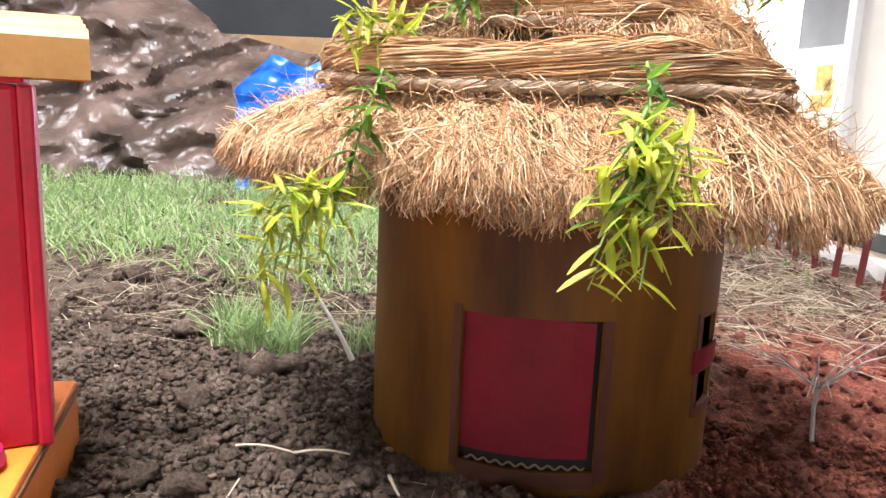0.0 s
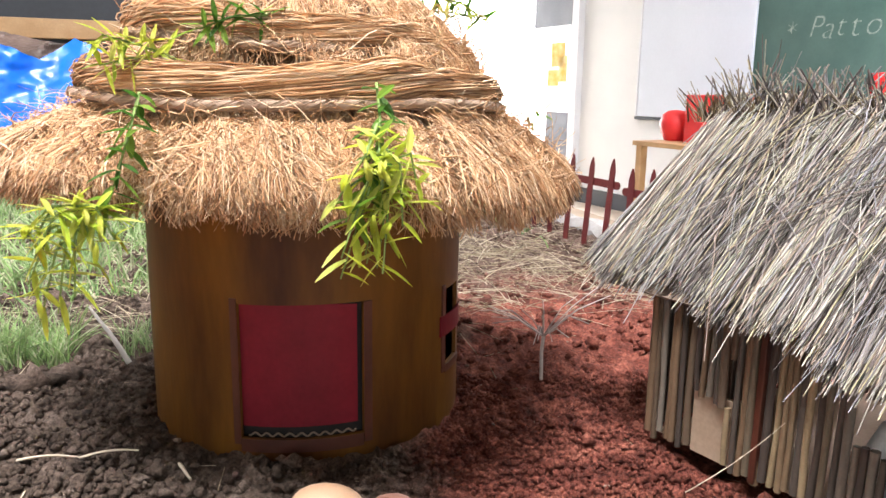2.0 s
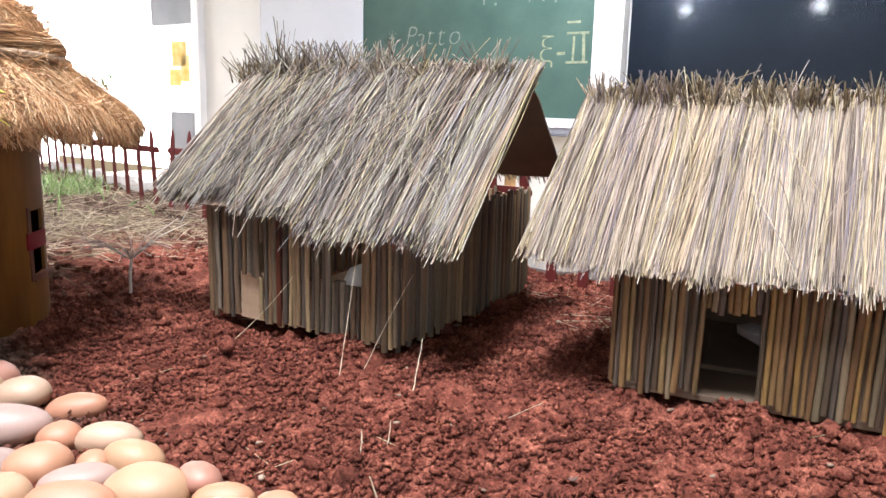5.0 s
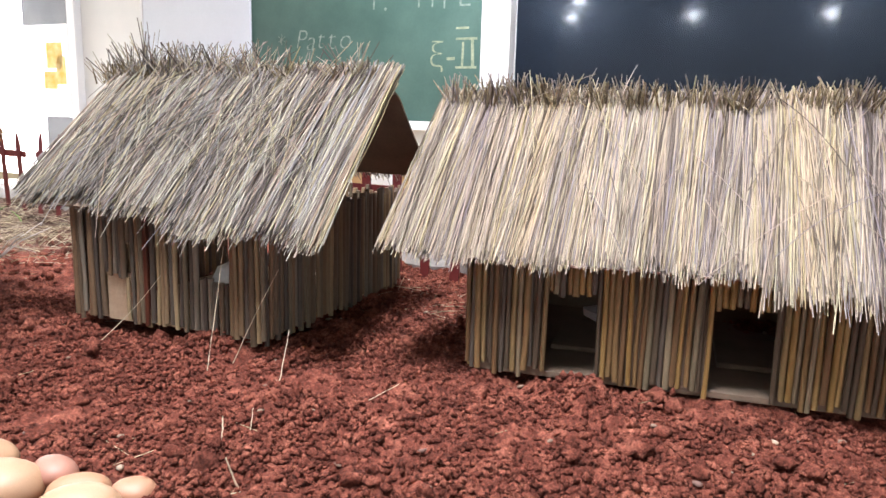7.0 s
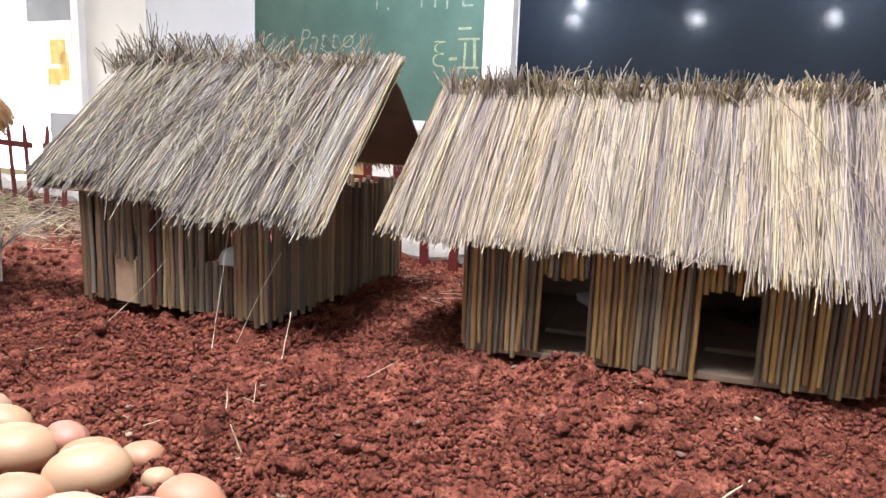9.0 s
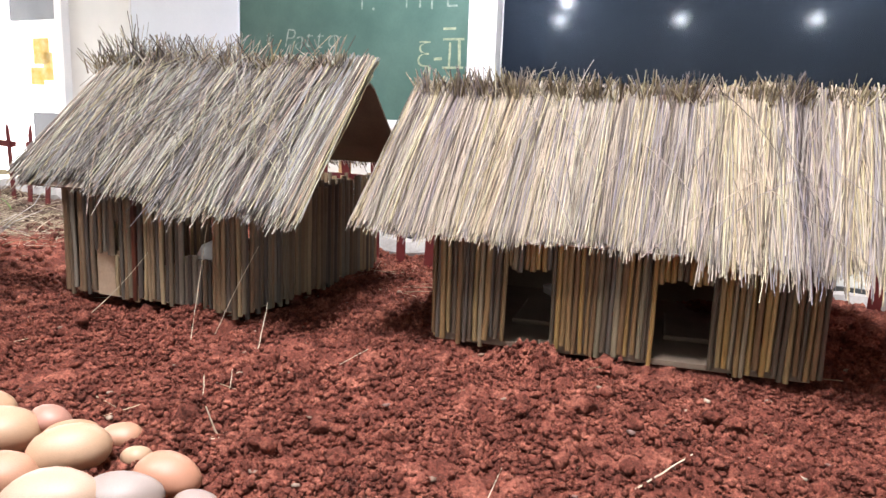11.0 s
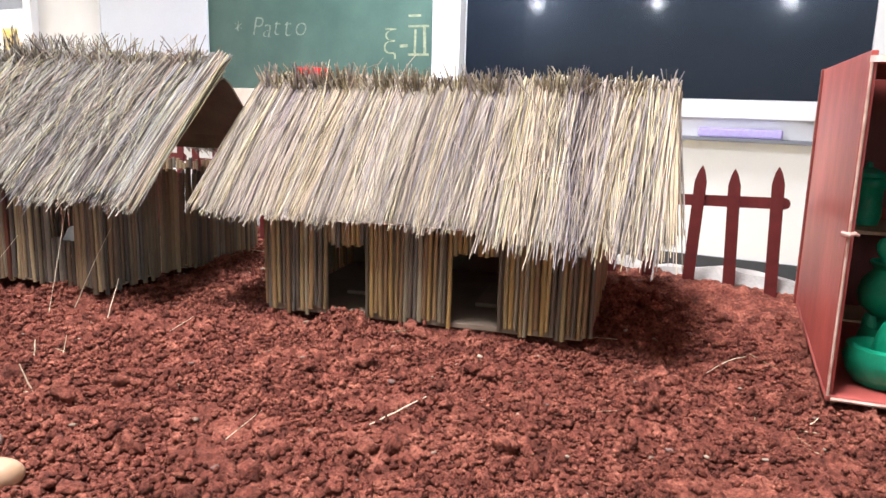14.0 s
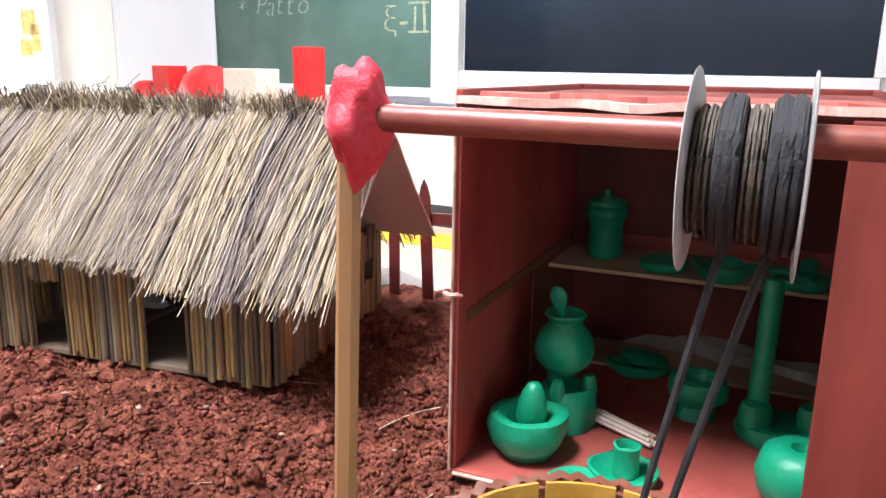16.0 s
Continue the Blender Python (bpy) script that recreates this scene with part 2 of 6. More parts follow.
for leaf in (M_LEAF, M_LEAF_DARK):
    # thin leaves let light through
    nt, nodes, links, bsdf = nodes_of(leaf)
    tr = nodes.new("ShaderNodeBsdfTranslucent")
    links.new(bsdf.inputs["Base Color"].links[0].from_socket, tr.inputs["Color"])
    mx = nodes.new("ShaderNodeMixShader")
    mx.inputs[0].default_value = 0.55
    links.new(bsdf.outputs[0], mx.inputs[1])
    links.new(tr.outputs[0], mx.inputs[2])
    links.new(mx.outputs[0], nodes["Material Output"].inputs["Surface"])
M_STEM = surface("green_stem", (0.18, 0.26, 0.06), (0.24, 0.33, 0.09), 0.6, 40, 400)
M_WALL = surface("white_wall", (0.76, 0.77, 0.78), (0.82, 0.82, 0.82), 0.7, 2, 120, bump=0.05, spread=0.1)
M_FRAME = surface("white_frame", (0.74, 0.76, 0.80), (0.80, 0.81, 0.84), 0.4, 4, 120, bump=0.03, spread=0.1)
M_CHALKBOARD = surface("green_chalkboard", (0.045, 0.105, 0.090), (0.075, 0.150, 0.130), 0.6, 2.2, 60, bump=0.05, spread=0.3)
M_CHALK = surface("chalk", (0.15, 0.22, 0.19), (0.34, 0.40, 0.36), 0.9, 40, 250, bump=0.0)
M_CHALK_Y = surface("yellow_chalk", (0.20, 0.26, 0.18), (0.38, 0.42, 0.29), 0.9, 40, 250, bump=0.0)
M_SCREEN = surface("screen_glass", (0.007, 0.010, 0.017), (0.010, 0.015, 0.025), 0.22, 1, 20, bump=0.0, coat=0.5)
M_SCREEN.node_tree.nodes["Principled BSDF"].inputs["Coat Roughness"].default_value = 0.07
M_SCREEN.node_tree.nodes["Principled BSDF"].inputs["Specular Tint"].default_value = (0.55, 0.72, 1.0, 1)
M_GREY = surface("grey_metal", (0.16, 0.17, 0.21), (0.20, 0.21, 0.25), 0.5, 3, 80)
M_FLOOR = surface("tan_floor", (0.52, 0.42, 0.33), (0.60, 0.50, 0.40), 0.5, 3, 60)
M_SKIRT = surface("dark_skirting", (0.035, 0.04, 0.05), (0.05, 0.055, 0.065), 0.5, 3, 60)
M_TABLE = surface("table_board", (0.25, 0.17, 0.10), (0.32, 0.22, 0.14), 0.6, 8, 200)
M_RIM = surface("grey_cement", (0.30, 0.28, 0.26), (0.42, 0.40, 0.37), 0.9, 20, 300, bump=0.4, dist=0.002)
M_RED = surface("red_card", (0.62, 0.012, 0.018), (0.72, 0.03, 0.03), 0.5, 8, 200)
M_PAPER = surface("white_paper", (0.78, 0.76, 0.70), (0.84, 0.82, 0.78), 0.8, 8, 200, bump=0.03, spread=0.1)
M_TEAL = surface("teal_cloth", (0.0, 0.30, 0.42), (0.0, 0.36, 0.50), 0.7, 30, 300)
M_LAMP = glow("lamp_glass", (0.90, 0.95, 1.0), 260.0)
M_CREAM = surface("cream_wall", (0.34, 0.32, 0.29), (0.40, 0.38, 0.34), 0.8, 2, 60, spread=0.1, bump=0.02)
M_CEIL = surface("ceiling_paint", (0.40, 0.40, 0.39), (0.46, 0.46, 0.45), 0.8, 2, 60, spread=0.1, bump=0.02)
M_TVDARK = surface("dark_wall", (0.020, 0.024, 0.030), (0.035, 0.040, 0.048), 0.6, 3, 60)
M_EDGE = surface("worn_card_edge", (0.34, 0.17, 0.13), (0.58, 0.42, 0.34), 0.8, 70, 400)
M_LIP = surface("pink_torn_card", (0.40, 0.19, 0.155), (0.62, 0.42, 0.36), 0.8, 60, 400)
M_TANWOOD = surface("tan_wood", (0.46, 0.27, 0.12), (0.56, 0.36, 0.18), 0.5, 8, 120)
M_COTTON = surface("white_cotton", (0.72, 0.72, 0.72), (0.80, 0.80, 0.80), 0.9, 60, 500)


def backlit_paper():
    """Thin paper that lets the daylight behind it through."""
    mat = bpy.data.materials.new("backlit_paper")
    nt, nodes, links, bsdf = nodes_of(mat)
    bsdf.inputs["Base Color"].default_value, bsdf.inputs["Roughness"].default_value = (0.8, 0.79, 0.76, 1), 0.9
    tr = nodes.new("ShaderNodeBsdfTranslucent")
    tr.inputs[0].default_value = (0.85, 0.83, 0.80, 1)
    mx = nodes.new("ShaderNodeMixShader")
    mx.inputs[0].default_value = 0.6
    links.new(bsdf.outputs[0], mx.inputs[1])
    links.new(tr.outputs[0], mx.inputs[2])
    links.new(mx.outputs[0], nodes["Material Output"].inputs[0])
    return mat


M_BACKLIT = backlit_paper()
M_WEED = surface("bleached_twig", (0.48, 0.42, 0.38), (0.60, 0.54, 0.50), 0.8, 60, 500)


# ---- mesh helpers ----
def mesh_object(name, bm, material, parent=None, label="", smooth=False):
    me = bpy.data.meshes.new(name)
    bm.to_mesh(me)
    bm.free()
    if smooth:
        me.shade_smooth()
        me.set_sharp_from_angle(angle=radians(48))
    me.materials.append(material)
    ob = new(name, me)
    if parent is not None:
        ob.parent = parent
    if label:
        ob["label"] = label
    return ob


def part(name, bm, material, parent, label="", smooth=False):
    """One mesh under a thing, made in the thing's own space."""
    return mesh_object(name, bm, material, parent, label, smooth)


def thing(name, m, label, category, group="", kind=""):
    ob = new(name)
    ob.empty_display_size = 0.02
    ob.matrix_world = m
    return tagged(ob, label, category, group, kind)


def box(x0, y0, z0, x1, y1, z1, bevel=0.0, bm=None):
    bm = bm or bmesh.new()
    r = bmesh.ops.create_cube(bm, size=1, matrix=Matrix.LocRotScale(((x0 + x1) / 2, (y0 + y1) / 2, (z0 + z1) / 2), None, (abs(x1 - x0), abs(y1 - y0), abs(z1 - z0))))
    if bevel:
        es = list({e for v in r["verts"] for e in v.link_edges})
        bmesh.ops.bevel(bm, geom=es, offset=bevel, segments=2, affect="EDGES", profile=0.6)
    return bm


def lathe(profile, segs=32, wobble=0.0, seed=0.0, bm=None, m=None, sx=1.0, sy=1.0):
    """A turned form from (radius, height) pairs, slightly uneven as modelled by hand."""
    bm = bm or bmesh.new()
    m = m or Matrix()
    rings = []
    for r, z in profile:
        if r <= 1e-6:
            rings.append([bm.verts.new(m @ Vector((0, 0, z)))])
            continue
        ring = []
        for i in range(segs):
            a = 2 * math.pi * i / segs
            k = 1 + wobble * noise.noise((math.cos(a) * 1.3 + seed, math.sin(a) * 1.3, z * 60 + seed))
            ring.append(bm.verts.new(m @ Vector((r * k * sx * math.cos(a), r * k * sy * math.sin(a), z))))
        rings.append(ring)
    for a, b in zip(rings, rings[1:]):
        for i in range(segs):
            j = (i + 1) % segs
            if len(a) == 1 and len(b) > 1:
                bm.faces.new((a[0], b[j], b[i]))
            elif len(b) == 1 and len(a) > 1:
                bm.faces.new((a[i], a[j], b[0]))
            elif len(a) > 1:
                bm.faces.new((a[i], a[j], b[j], b[i]))
    bmesh.ops.recalc_face_normals(bm, faces=bm.faces)
    return bm


def tube(points, radius, sides=6, bm=None, taper=1.0):
    """A round bar that follows points."""
    bm = bm or bmesh.new()
    pts = [Vector(p) for p in points]
    rings = []
    up = Vector((0.31, 0.17, 0.93)).normalized()
    for i, p in enumerate(pts):
        d = (pts[min(i + 1, len(pts) - 1)] - pts[max(i - 1, 0)]).normalized()
        u = d.cross(up)
        if u.length < 0.05:
            u = d.cross(Vector((1, 0, 0)))
        u.normalize()
        w = d.cross(u)
        r = radius * (1 + (taper - 1) * i / max(1, len(pts) - 1))
        rings.append([bm.verts.new(p + u * r * math.cos(2 * math.pi * k / sides) + w * r * math.sin(2 * math.pi * k / sides)) for k in range(sides)])
    for a, b in zip(rings, rings[1:]):
        for i in range(sides):
            j = (i + 1) % sides
            bm.faces.new((a[i], a[j], b[j], b[i]))
    bm.faces.new(list(reversed(rings[0])))
    bm.faces.new(rings[-1])
    return bm


def strand_mesh(name, paths, radii, material, parent=None, sides=3):
    """Many thin stalks in one mesh. paths: N x K x 3 points, radii: N x K."""
    paths, radii = np.asarray(paths, float), np.asarray(radii, float)
    n, k, _ = paths.shape
    d = np.gradient(paths, axis=1)
    d /= np.linalg.norm(d, axis=2, keepdims=True) + 1e-12
    ref = np.array([0.23, 0.41, 0.88])
    u = np.cross(d, ref)
    u /= np.linalg.norm(u, axis=2, keepdims=True) + 1e-12
    w = np.cross(d, u)
    ang = 2 * np.pi * np.arange(sides) / sides
    v = paths[:, :, None, :] + radii[:, :, None, None] * (u[:, :, None, :] * np.cos(ang)[:, None] + w[:, :, None, :] * np.sin(ang)[:, None])
    idx = np.arange(n * k * sides).reshape(n, k, sides)
    nxt = np.roll(idx, -1, axis=2)
    faces = np.stack([idx[:, :-1], nxt[:, :-1], nxt[:, 1:], idx[:, 1:]], axis=-1).reshape(-1, 4)
    me = bpy.data.meshes.new(name)
    me.vertices.add(n * k * sides)
    me.vertices.foreach_set("co", v.reshape(-1).astype(np.float32))
    me.loops.add(faces.size)
    me.loops.foreach_set("vertex_index", faces.reshape(-1).astype(np.int32))
    me.polygons.add(len(faces))
    me.polygons.foreach_set("loop_start", np.arange(0, faces.size, 4, dtype=np.int32))
    me.update(calc_edges=True)
    me.validate()
    me.materials.append(material)
    ob = new(name, me)
    ob["kind"] = "stuff"
    if parent is not None:
        ob.parent = parent
    return ob


def merged_mesh(name, base_v, base_f, mats, material, parent=None):
    """Many uneven copies of one small form (v, tri faces) in one mesh. mats: N x 4 x 4."""
    base_v, base_f, mats = np.asarray(base_v, float), np.asarray(base_f, int), np.asarray(mats, float)
    n, nv = len(mats), base_v.shape[-2]
    bv = base_v if base_v.ndim == 3 else np.broadcast_to(base_v, (n, nv, 3))
    v = np.einsum("nij,nvj->nvi", mats[:, :3, :3], bv) + mats[:, None, :3, 3]
    f = (base_f[None] + (np.arange(n) * nv)[:, None, None]).reshape(-1, 3)
    me = bpy.data.meshes.new(name)
    me.vertices.add(n * nv)
    me.vertices.foreach_set("co", v.reshape(-1).astype(np.float32))
    me.loops.add(f.size)
    me.loops.foreach_set("vertex_index", f.reshape(-1).astype(np.int32))
    me.polygons.add(len(f))
    me.polygons.foreach_set("loop_start", np.arange(0, f.size, 3, dtype=np.int32))
    me.update(calc_edges=True)
    me.materials.append(material)
    ob = new(name, me)
    if parent is not None:
        ob.parent = parent
    return ob


def icosphere(sub):
    bm = bmesh.new()
    bmesh.ops.create_icosphere(bm, subdivisions=sub, radius=1)
    v = np.array([x.co[:] for x in bm.verts])
    f = np.array([[x.index for x in q.verts] for q in bm.faces])
    bm.free()
    return v, f


rng = np.random.default_rng(7)


# ---- ground relief ----
def lattice(seed):
    return np.random.default_rng(seed).random((256, 256))


LAT = [lattice(i) for i in range(5)]


def value_noise(x, y, scale, k):
    x, y = np.asarray(x) * scale + 40.3 + 17 * k, np.asarray(y) * scale + 61.7 + 11 * k
    xi, yi = np.floor(x).astype(int), np.floor(y).astype(int)
    fx, fy = x - xi, y - yi
    fx, fy = fx * fx * (3 - 2 * fx), fy * fy * (3 - 2 * fy)
    t = LAT[k % 5]
    a, b = t[xi % 256, yi % 256], t[(xi + 1) % 256, yi % 256]
    c, d = t[xi % 256, (yi + 1) % 256], t[(xi + 1) % 256, (yi + 1) % 256]
    return (a * (1 - fx) + b * fx) * (1 - fy) + (c * (1 - fx) + d * fx) * fy - 0.5


MOUNDS = [(0.374, -0.066, 0.014, 0.018), (0.386, -0.078, 0.009, 0.010), (0.362, -0.082, 0.008, 0.012), (0.366, -0.052, 0.007, 0.008), (0.358, -0.102, 0.012, 0.010), (0.30, 0.19, 0.03, 0.008), (0.315, -0.121, 0.010, 0.006), (0.368, -0.209, 0.012, 0.009), (0.38, -0.305, 0.012, 0.009), (0.22, -0.268, 0.013, 0.007), (0.615, -0.34, 0.02, 0.006), (0.47, -0.32, 0.05, -0.004)]


def ground_z(x, y):
    x, y = np.asarray(x, float), np.asarray(y, float)
    # level pad of pressed earth under the round hut
    w = np.exp(-(((x - 0.064) ** 2 + (y - 0.437) ** 2) / 0.022) ** 2)
    z = (0.020 * value_noise(x, y, 4, 0) + 0.009 * value_noise(x, y, 16, 1)) * (1 - 0.9 * w) + 0.0062 * w + 0.006 * value_noise(x, y, 45, 2)
    wx, wy = x + 0.004 * value_noise(x, y, 70, 4), y + 0.004 * value_noise(x, y, 70, 1)
    z = z + 0.006 * np.abs(value_noise(wx, wy, 75, 3)) + 0.006 * np.abs(value_noise(wx, wy, 150, 4)) + 0.0070 * np.abs(value_noise(x, y, 290, 0)) - 0.006
    for mx, my, r, h in MOUNDS:
        z = z + h * np.exp(-((x - mx) ** 2 + (y - my) ** 2) / (r * r))
    # higher bank behind the huts
    z = z + 0.025 * np.clip((y - 0.8) / 0.8, 0, 1) * np.clip((0.45 - x) / 0.4, 0, 1)
    return z - 0.004


# ---- room ----
WALLM = Matrix(((0.1483, 0.9889, 0, 3.965), (-0.9889, 0.1483, 0, 2.258), (0, 0, 1, 0), (0, 0, 0, 1)))  # x along the board wall, y into it
FLOOR_Z, CEIL_Z = -0.80, 2.15


def structure(name, bm, material, label, m=None, category="wall"):
    ob = mesh_object(name, bm, material)
    if m is not None:
        ob.matrix_world = m
    return tagged(ob, label, category, kind="structure")


structure("floor", box(-7, -6, FLOOR_Z - 0.1, 7, 9.5, FLOOR_Z), M_FLOOR, "tan classroom floor", category="floor")
structure("ceiling", box(-7, -6, CEIL_Z, 7, 9.5, CEIL_Z + 0.1), M_CEIL, "white painted classroom ceiling", category="ceiling")
# board wall with a wide glazed doorway between x = -7.2 and -4.2
bw = box(-4.2, 0.0, FLOOR_Z, 7.5, 0.2, CEIL_Z)
box(-7.2, 0.0, 1.35, -4.2, 0.2, CEIL_Z, bm=bw)
structure("wall_east", bw, M_WALL, "white classroom wall behind the boards", WALLM)
structure("baseboard", box(-4.2, -0.02, FLOOR_Z, 7.5, 0.0, FLOOR_Z + 0.14), M_SKIRT, "dark skirting along the white wall", WALLM, "skirting")
structure("wall_west", box(-7.0, -6, FLOOR_Z, -6.8, 9.5, CEIL_Z), M_CREAM, "plain white classroom wall")
# south wall with a long window
sw = box(-7, -6.0, FLOOR_Z, 7, -5.8, 0.1)
box(-7, -6.0, 1.5, 7, -5.8, CEIL_Z, bm=sw)
for x0 in (-7.0, -2.2, 2.6, 6.6):
    box(x0, -6.0, 0.1, x0 + 0.4, -5.8, 1.5, bm=sw)
structure("wall_south", sw, M_CREAM, "white classroom wall with window openings")
nw = box(-7, 9.3, FLOOR_Z, 0.2, 9.5, CEIL_Z)
box(0.2, 9.3, 1.6, 3.0, 9.5, CEIL_Z, bm=nw)
structure("wall_north", nw, M_CREAM, "white classroom wall with a wide daylit opening")
door = thing("door_1", WALLM, "grey metal door leaf with a pinned notice", "door", kind="structure")
part("upper_leaf", box(-4.86, -0.05, 0.815, -4.2, -0.01, 1.35, 0.004), M_GREY, door)
part("stile", box(-4.238, -0.05, FLOOR_Z, -4.2, -0.01, 0.813, 0.004), M_GREY, door)
part("lower_leaf", box(-4.60, -0.05, FLOOR_Z, -4.24, -0.01, 0.02, 0.004), M_GREY, door)
part("notice", box(-4.88, -0.040, 0.025, -4.242, -0.038, 0.812), M_BACKLIT, door, "white paper notice with yellow patch")
ny = bmesh.new()
for x0, z0, w, h in ((-4.55, 0.44, 0.22, 0.22), (-4.60, 0.26, 0.18, 0.15), (-4.42, 0.30, 0.13, 0.24)):
    box(x0, -0.043, z0, x0 + w, -0.0405, z0 + h, 0.0, ny)
part("yellow_patch", ny, surface("faded_yellow", (0.85, 0.55, 0.12), (0.9, 0.72, 0.35), 0.8, 14, 90, bump=0), door)
door_frame = structure("trim", box(-4.2, -0.07, FLOOR_Z, -4.10, 0.0, 1.36, 0.004), M_FRAME, "white door frame upright", WALLM, "trim")
# daylight outside the doorway
structure("backdrop", box(-11.0, 1.6, FLOOR_Z, -3.6, 1.65, 2.2), glow("bright_outdoors", (1.0, 1.0, 1.0), 9.0), "overexposed daylight outside the doorway", WALLM, "backdrop")
structure("backdrop_north", box(-1.5, 11.2, FLOOR_Z, 3.6, 11.25, 2.2), bpy.data.materials["bright_outdoors"], "overexposed daylight outside the far opening", category="backdrop")

panel = thing("wall_panel", WALLM, "pale blue-white sliding board on the wall", "whiteboard")
part("sheet", box(-3.27, -0.045, 0.02, -2.13, -0.002, 1.35, 0.003), surface("blue_white", (0.66, 0.71, 0.80), (0.70, 0.75, 0.84), 0.3, 2, 60, bump=0.02, spread=0.1), panel)
part("edge_strip", box(-3.29, -0.05, -0.005, -2.13, -0.002, 0.018, 0.002), M_SKIRT, panel)
part("side_strip", box(-3.29, -0.05, 0.02, -3.272, -0.002, 1.35, 0.002), M_FRAME, panel)

board = thing("chalkboard", WALLM, "green chalkboard with white and yellow chalk writing", "chalkboard")
part("sheet", box(-2.125, -0.03, 0.09, -0.225, -0.002, 1.35), M_CHALKBOARD, board)
part("bottom_rail", box(-2.125, -0.06, 0.03, -0.225, -0.002, 0.088, 0.004), M_FRAME, board)
part("post", box(-0.222, -0.08, 0.0, -0.03, -0.002, 1.4, 0.006), M_FRAME, board, "white upright between board and screen")


def chalk_text(body, x, z, size, material, shear=0.0, pitch=0.62):
    """Hand-written chalk signs, one mesh each, a little uneven."""
    r = random.Random(len(body) * 7)
    for i, sign in enumerate(body):
        if sign == " ":
            continue
        cu = bpy.data.curves.new("chalk_writing", "FONT")
        cu.body, cu.size, cu.extrude, cu.offset, cu.shear = sign, size * r.uniform(0.9, 1.1), 0.0006, -0.0035, shear
        ob = new("chalk_writing", cu)
        me = bpy.data.meshes.new_from_object(ob.evaluated_get(bpy.context.evaluated_depsgraph_get()))
        bpy.data.objects.remove(ob)
        me.materials.clear()
        me.materials.append(material)
        o = new("chalk_writing", me)
        o.parent = board
        o.matrix_local = pose(x + i * pitch * size, -0.033, z + r.uniform(-0.012, 0.012), 90, r.uniform(-5, 5), 0)


chalk_text("*", -1.88, 0.55, 0.19, M_CHALK)
chalk_text("Patto", -1.72, 0.56, 0.19, M_CHALK, 0.2, 0.5)
chalk_text("T.", -1.10, 0.80, 0.20, M_CHALK)
chalk_text("MTE", -0.72, 0.80, 0.20, M_CHALK, 0.0, 0.75)
chalk_text("ξ-", -0.62, 0.43, 0.25, M_CHALK_Y, 0.0, 0.5)
chalk_text("II", -0.40, 0.43, 0.25, M_CHALK_Y, 0.0, 0.28)
for z in (0.425, 0.600, 0.665):
    part("chalk_stroke", box(-0.42, -0.0335, z, -0.27 if z < 0.65 else -0.33, -0.031, z + 0.014), M_CHALK_Y, board)

tv = thing("wall_screen", WALLM, "large black wall screen in a white frame", "television")
part("glass", box(0.0, -0.05, 0.20, 2.19, -0.03, 1.42, 0.003), M_SCREEN, tv)
fr = box(-0.028, -0.06, 0.10, 2.22, -0.03, 0.198, 0.004)
part("bottom_frame", fr, M_FRAME, tv)
part("right_frame", box(2.192, -0.06, 0.20, 2.30, -0.03, 1.42, 0.004), M_FRAME, tv)
tray = thing("chalk_tray", WALLM, "grey ledge under the screen with chalk and dusters", "ledge")
part("ledge", box(-0.6, -0.11, -0.02, 3.4, -0.001, 0.0, 0.004), M_GREY, tray)
part("upstand", box(-0.6, -0.02, 0.0, 3.4, -0.001, 0.098), M_FRAME, tray)
for nm, lab, x, w, h, mt in (("duster", "lilac board duster on the ledge", 1.42, 0.42, 0.05, surface("lilac", (0.45, 0.38, 0.75), (0.5, 0.45, 0.8), 0.7)),
                             ("cardboard_carton", "small brown carton on the ledge", 1.98, 0.22, 0.13, M_CARD),
                             ("pencil_case", "teal cloth pencil case on the ledge", 0.86, 0.26, 0.10, M_TEAL),
                             ("chalk_stick", "orange chalk stick on the ledge", 1.15, 0.13, 0.025, M_ORANGE)):
    o = mesh_object(nm, box(x, -0.095, 0.001, x + w, -0.035, h, min(0.012, h * 0.3)), mt)
    o.matrix_world = WALLM
    tagged(o, lab, nm.split("_")[-1])

# far dark board behind the left of the display
structure("wall_far_dark", box(-3.4, 3.62, FLOOR_Z, 0.35, 3.7, 1.6), M_TVDARK, "dark panelled partition wall")
structure("trim_far", box(-3.4, 3.55, 0.39, 0.35, 3.618, 0.47, 0.004), M_TANWOOD, "tan wooden ledge on the dark wall", category="trim")

structure("floor_stripe", box(-1.6, -0.55, FLOOR_Z, 3.0, -0.22, FLOOR_Z + 0.004), surface("yellow_line", (0.75, 0.52, 0.02), (0.82, 0.60, 0.04), 0.4, 3, 60), "yellow painted line on the floor along the wall", WALLM, "floor stripe")
# lamps under the ceiling
for x, y in ((-4.75, 1.72), (-4.75, -0.27), (-2.8, 3.2), (-4.75, -2.3), (-4.75, 3.7)):
    lt = thing("ceiling_light", pose(x, y, 1.75), "round white ceiling lamp on a short stem", "lamp", "ceiling lights")
    part("globe", lathe([(0, -0.05), (0.04, -0.042), (0.065, 0.0), (0.05, 0.04), (0.0, 0.05)], 24), M_LAMP, lt, "", True)
    part("stem", lathe([(0.02, 0.05), (0.02, CEIL_Z - 1.755)], 12), M_FRAME, lt)
for i, x in enumerate((-4.5, 0.4, 4.8)):
    area_lamp("window_daylight", pose(x, -5.75, 0.8, 90, 0, 0), 4.0, 1.3, 62, (0.88, 0.94, 1.0))
area_lamp("doorway_daylight", WALLM @ pose(-5.3, -0.05, 0.4, -90, 0, 0), 2.0, 1.9, 260, (0.97, 0.98, 1.0))
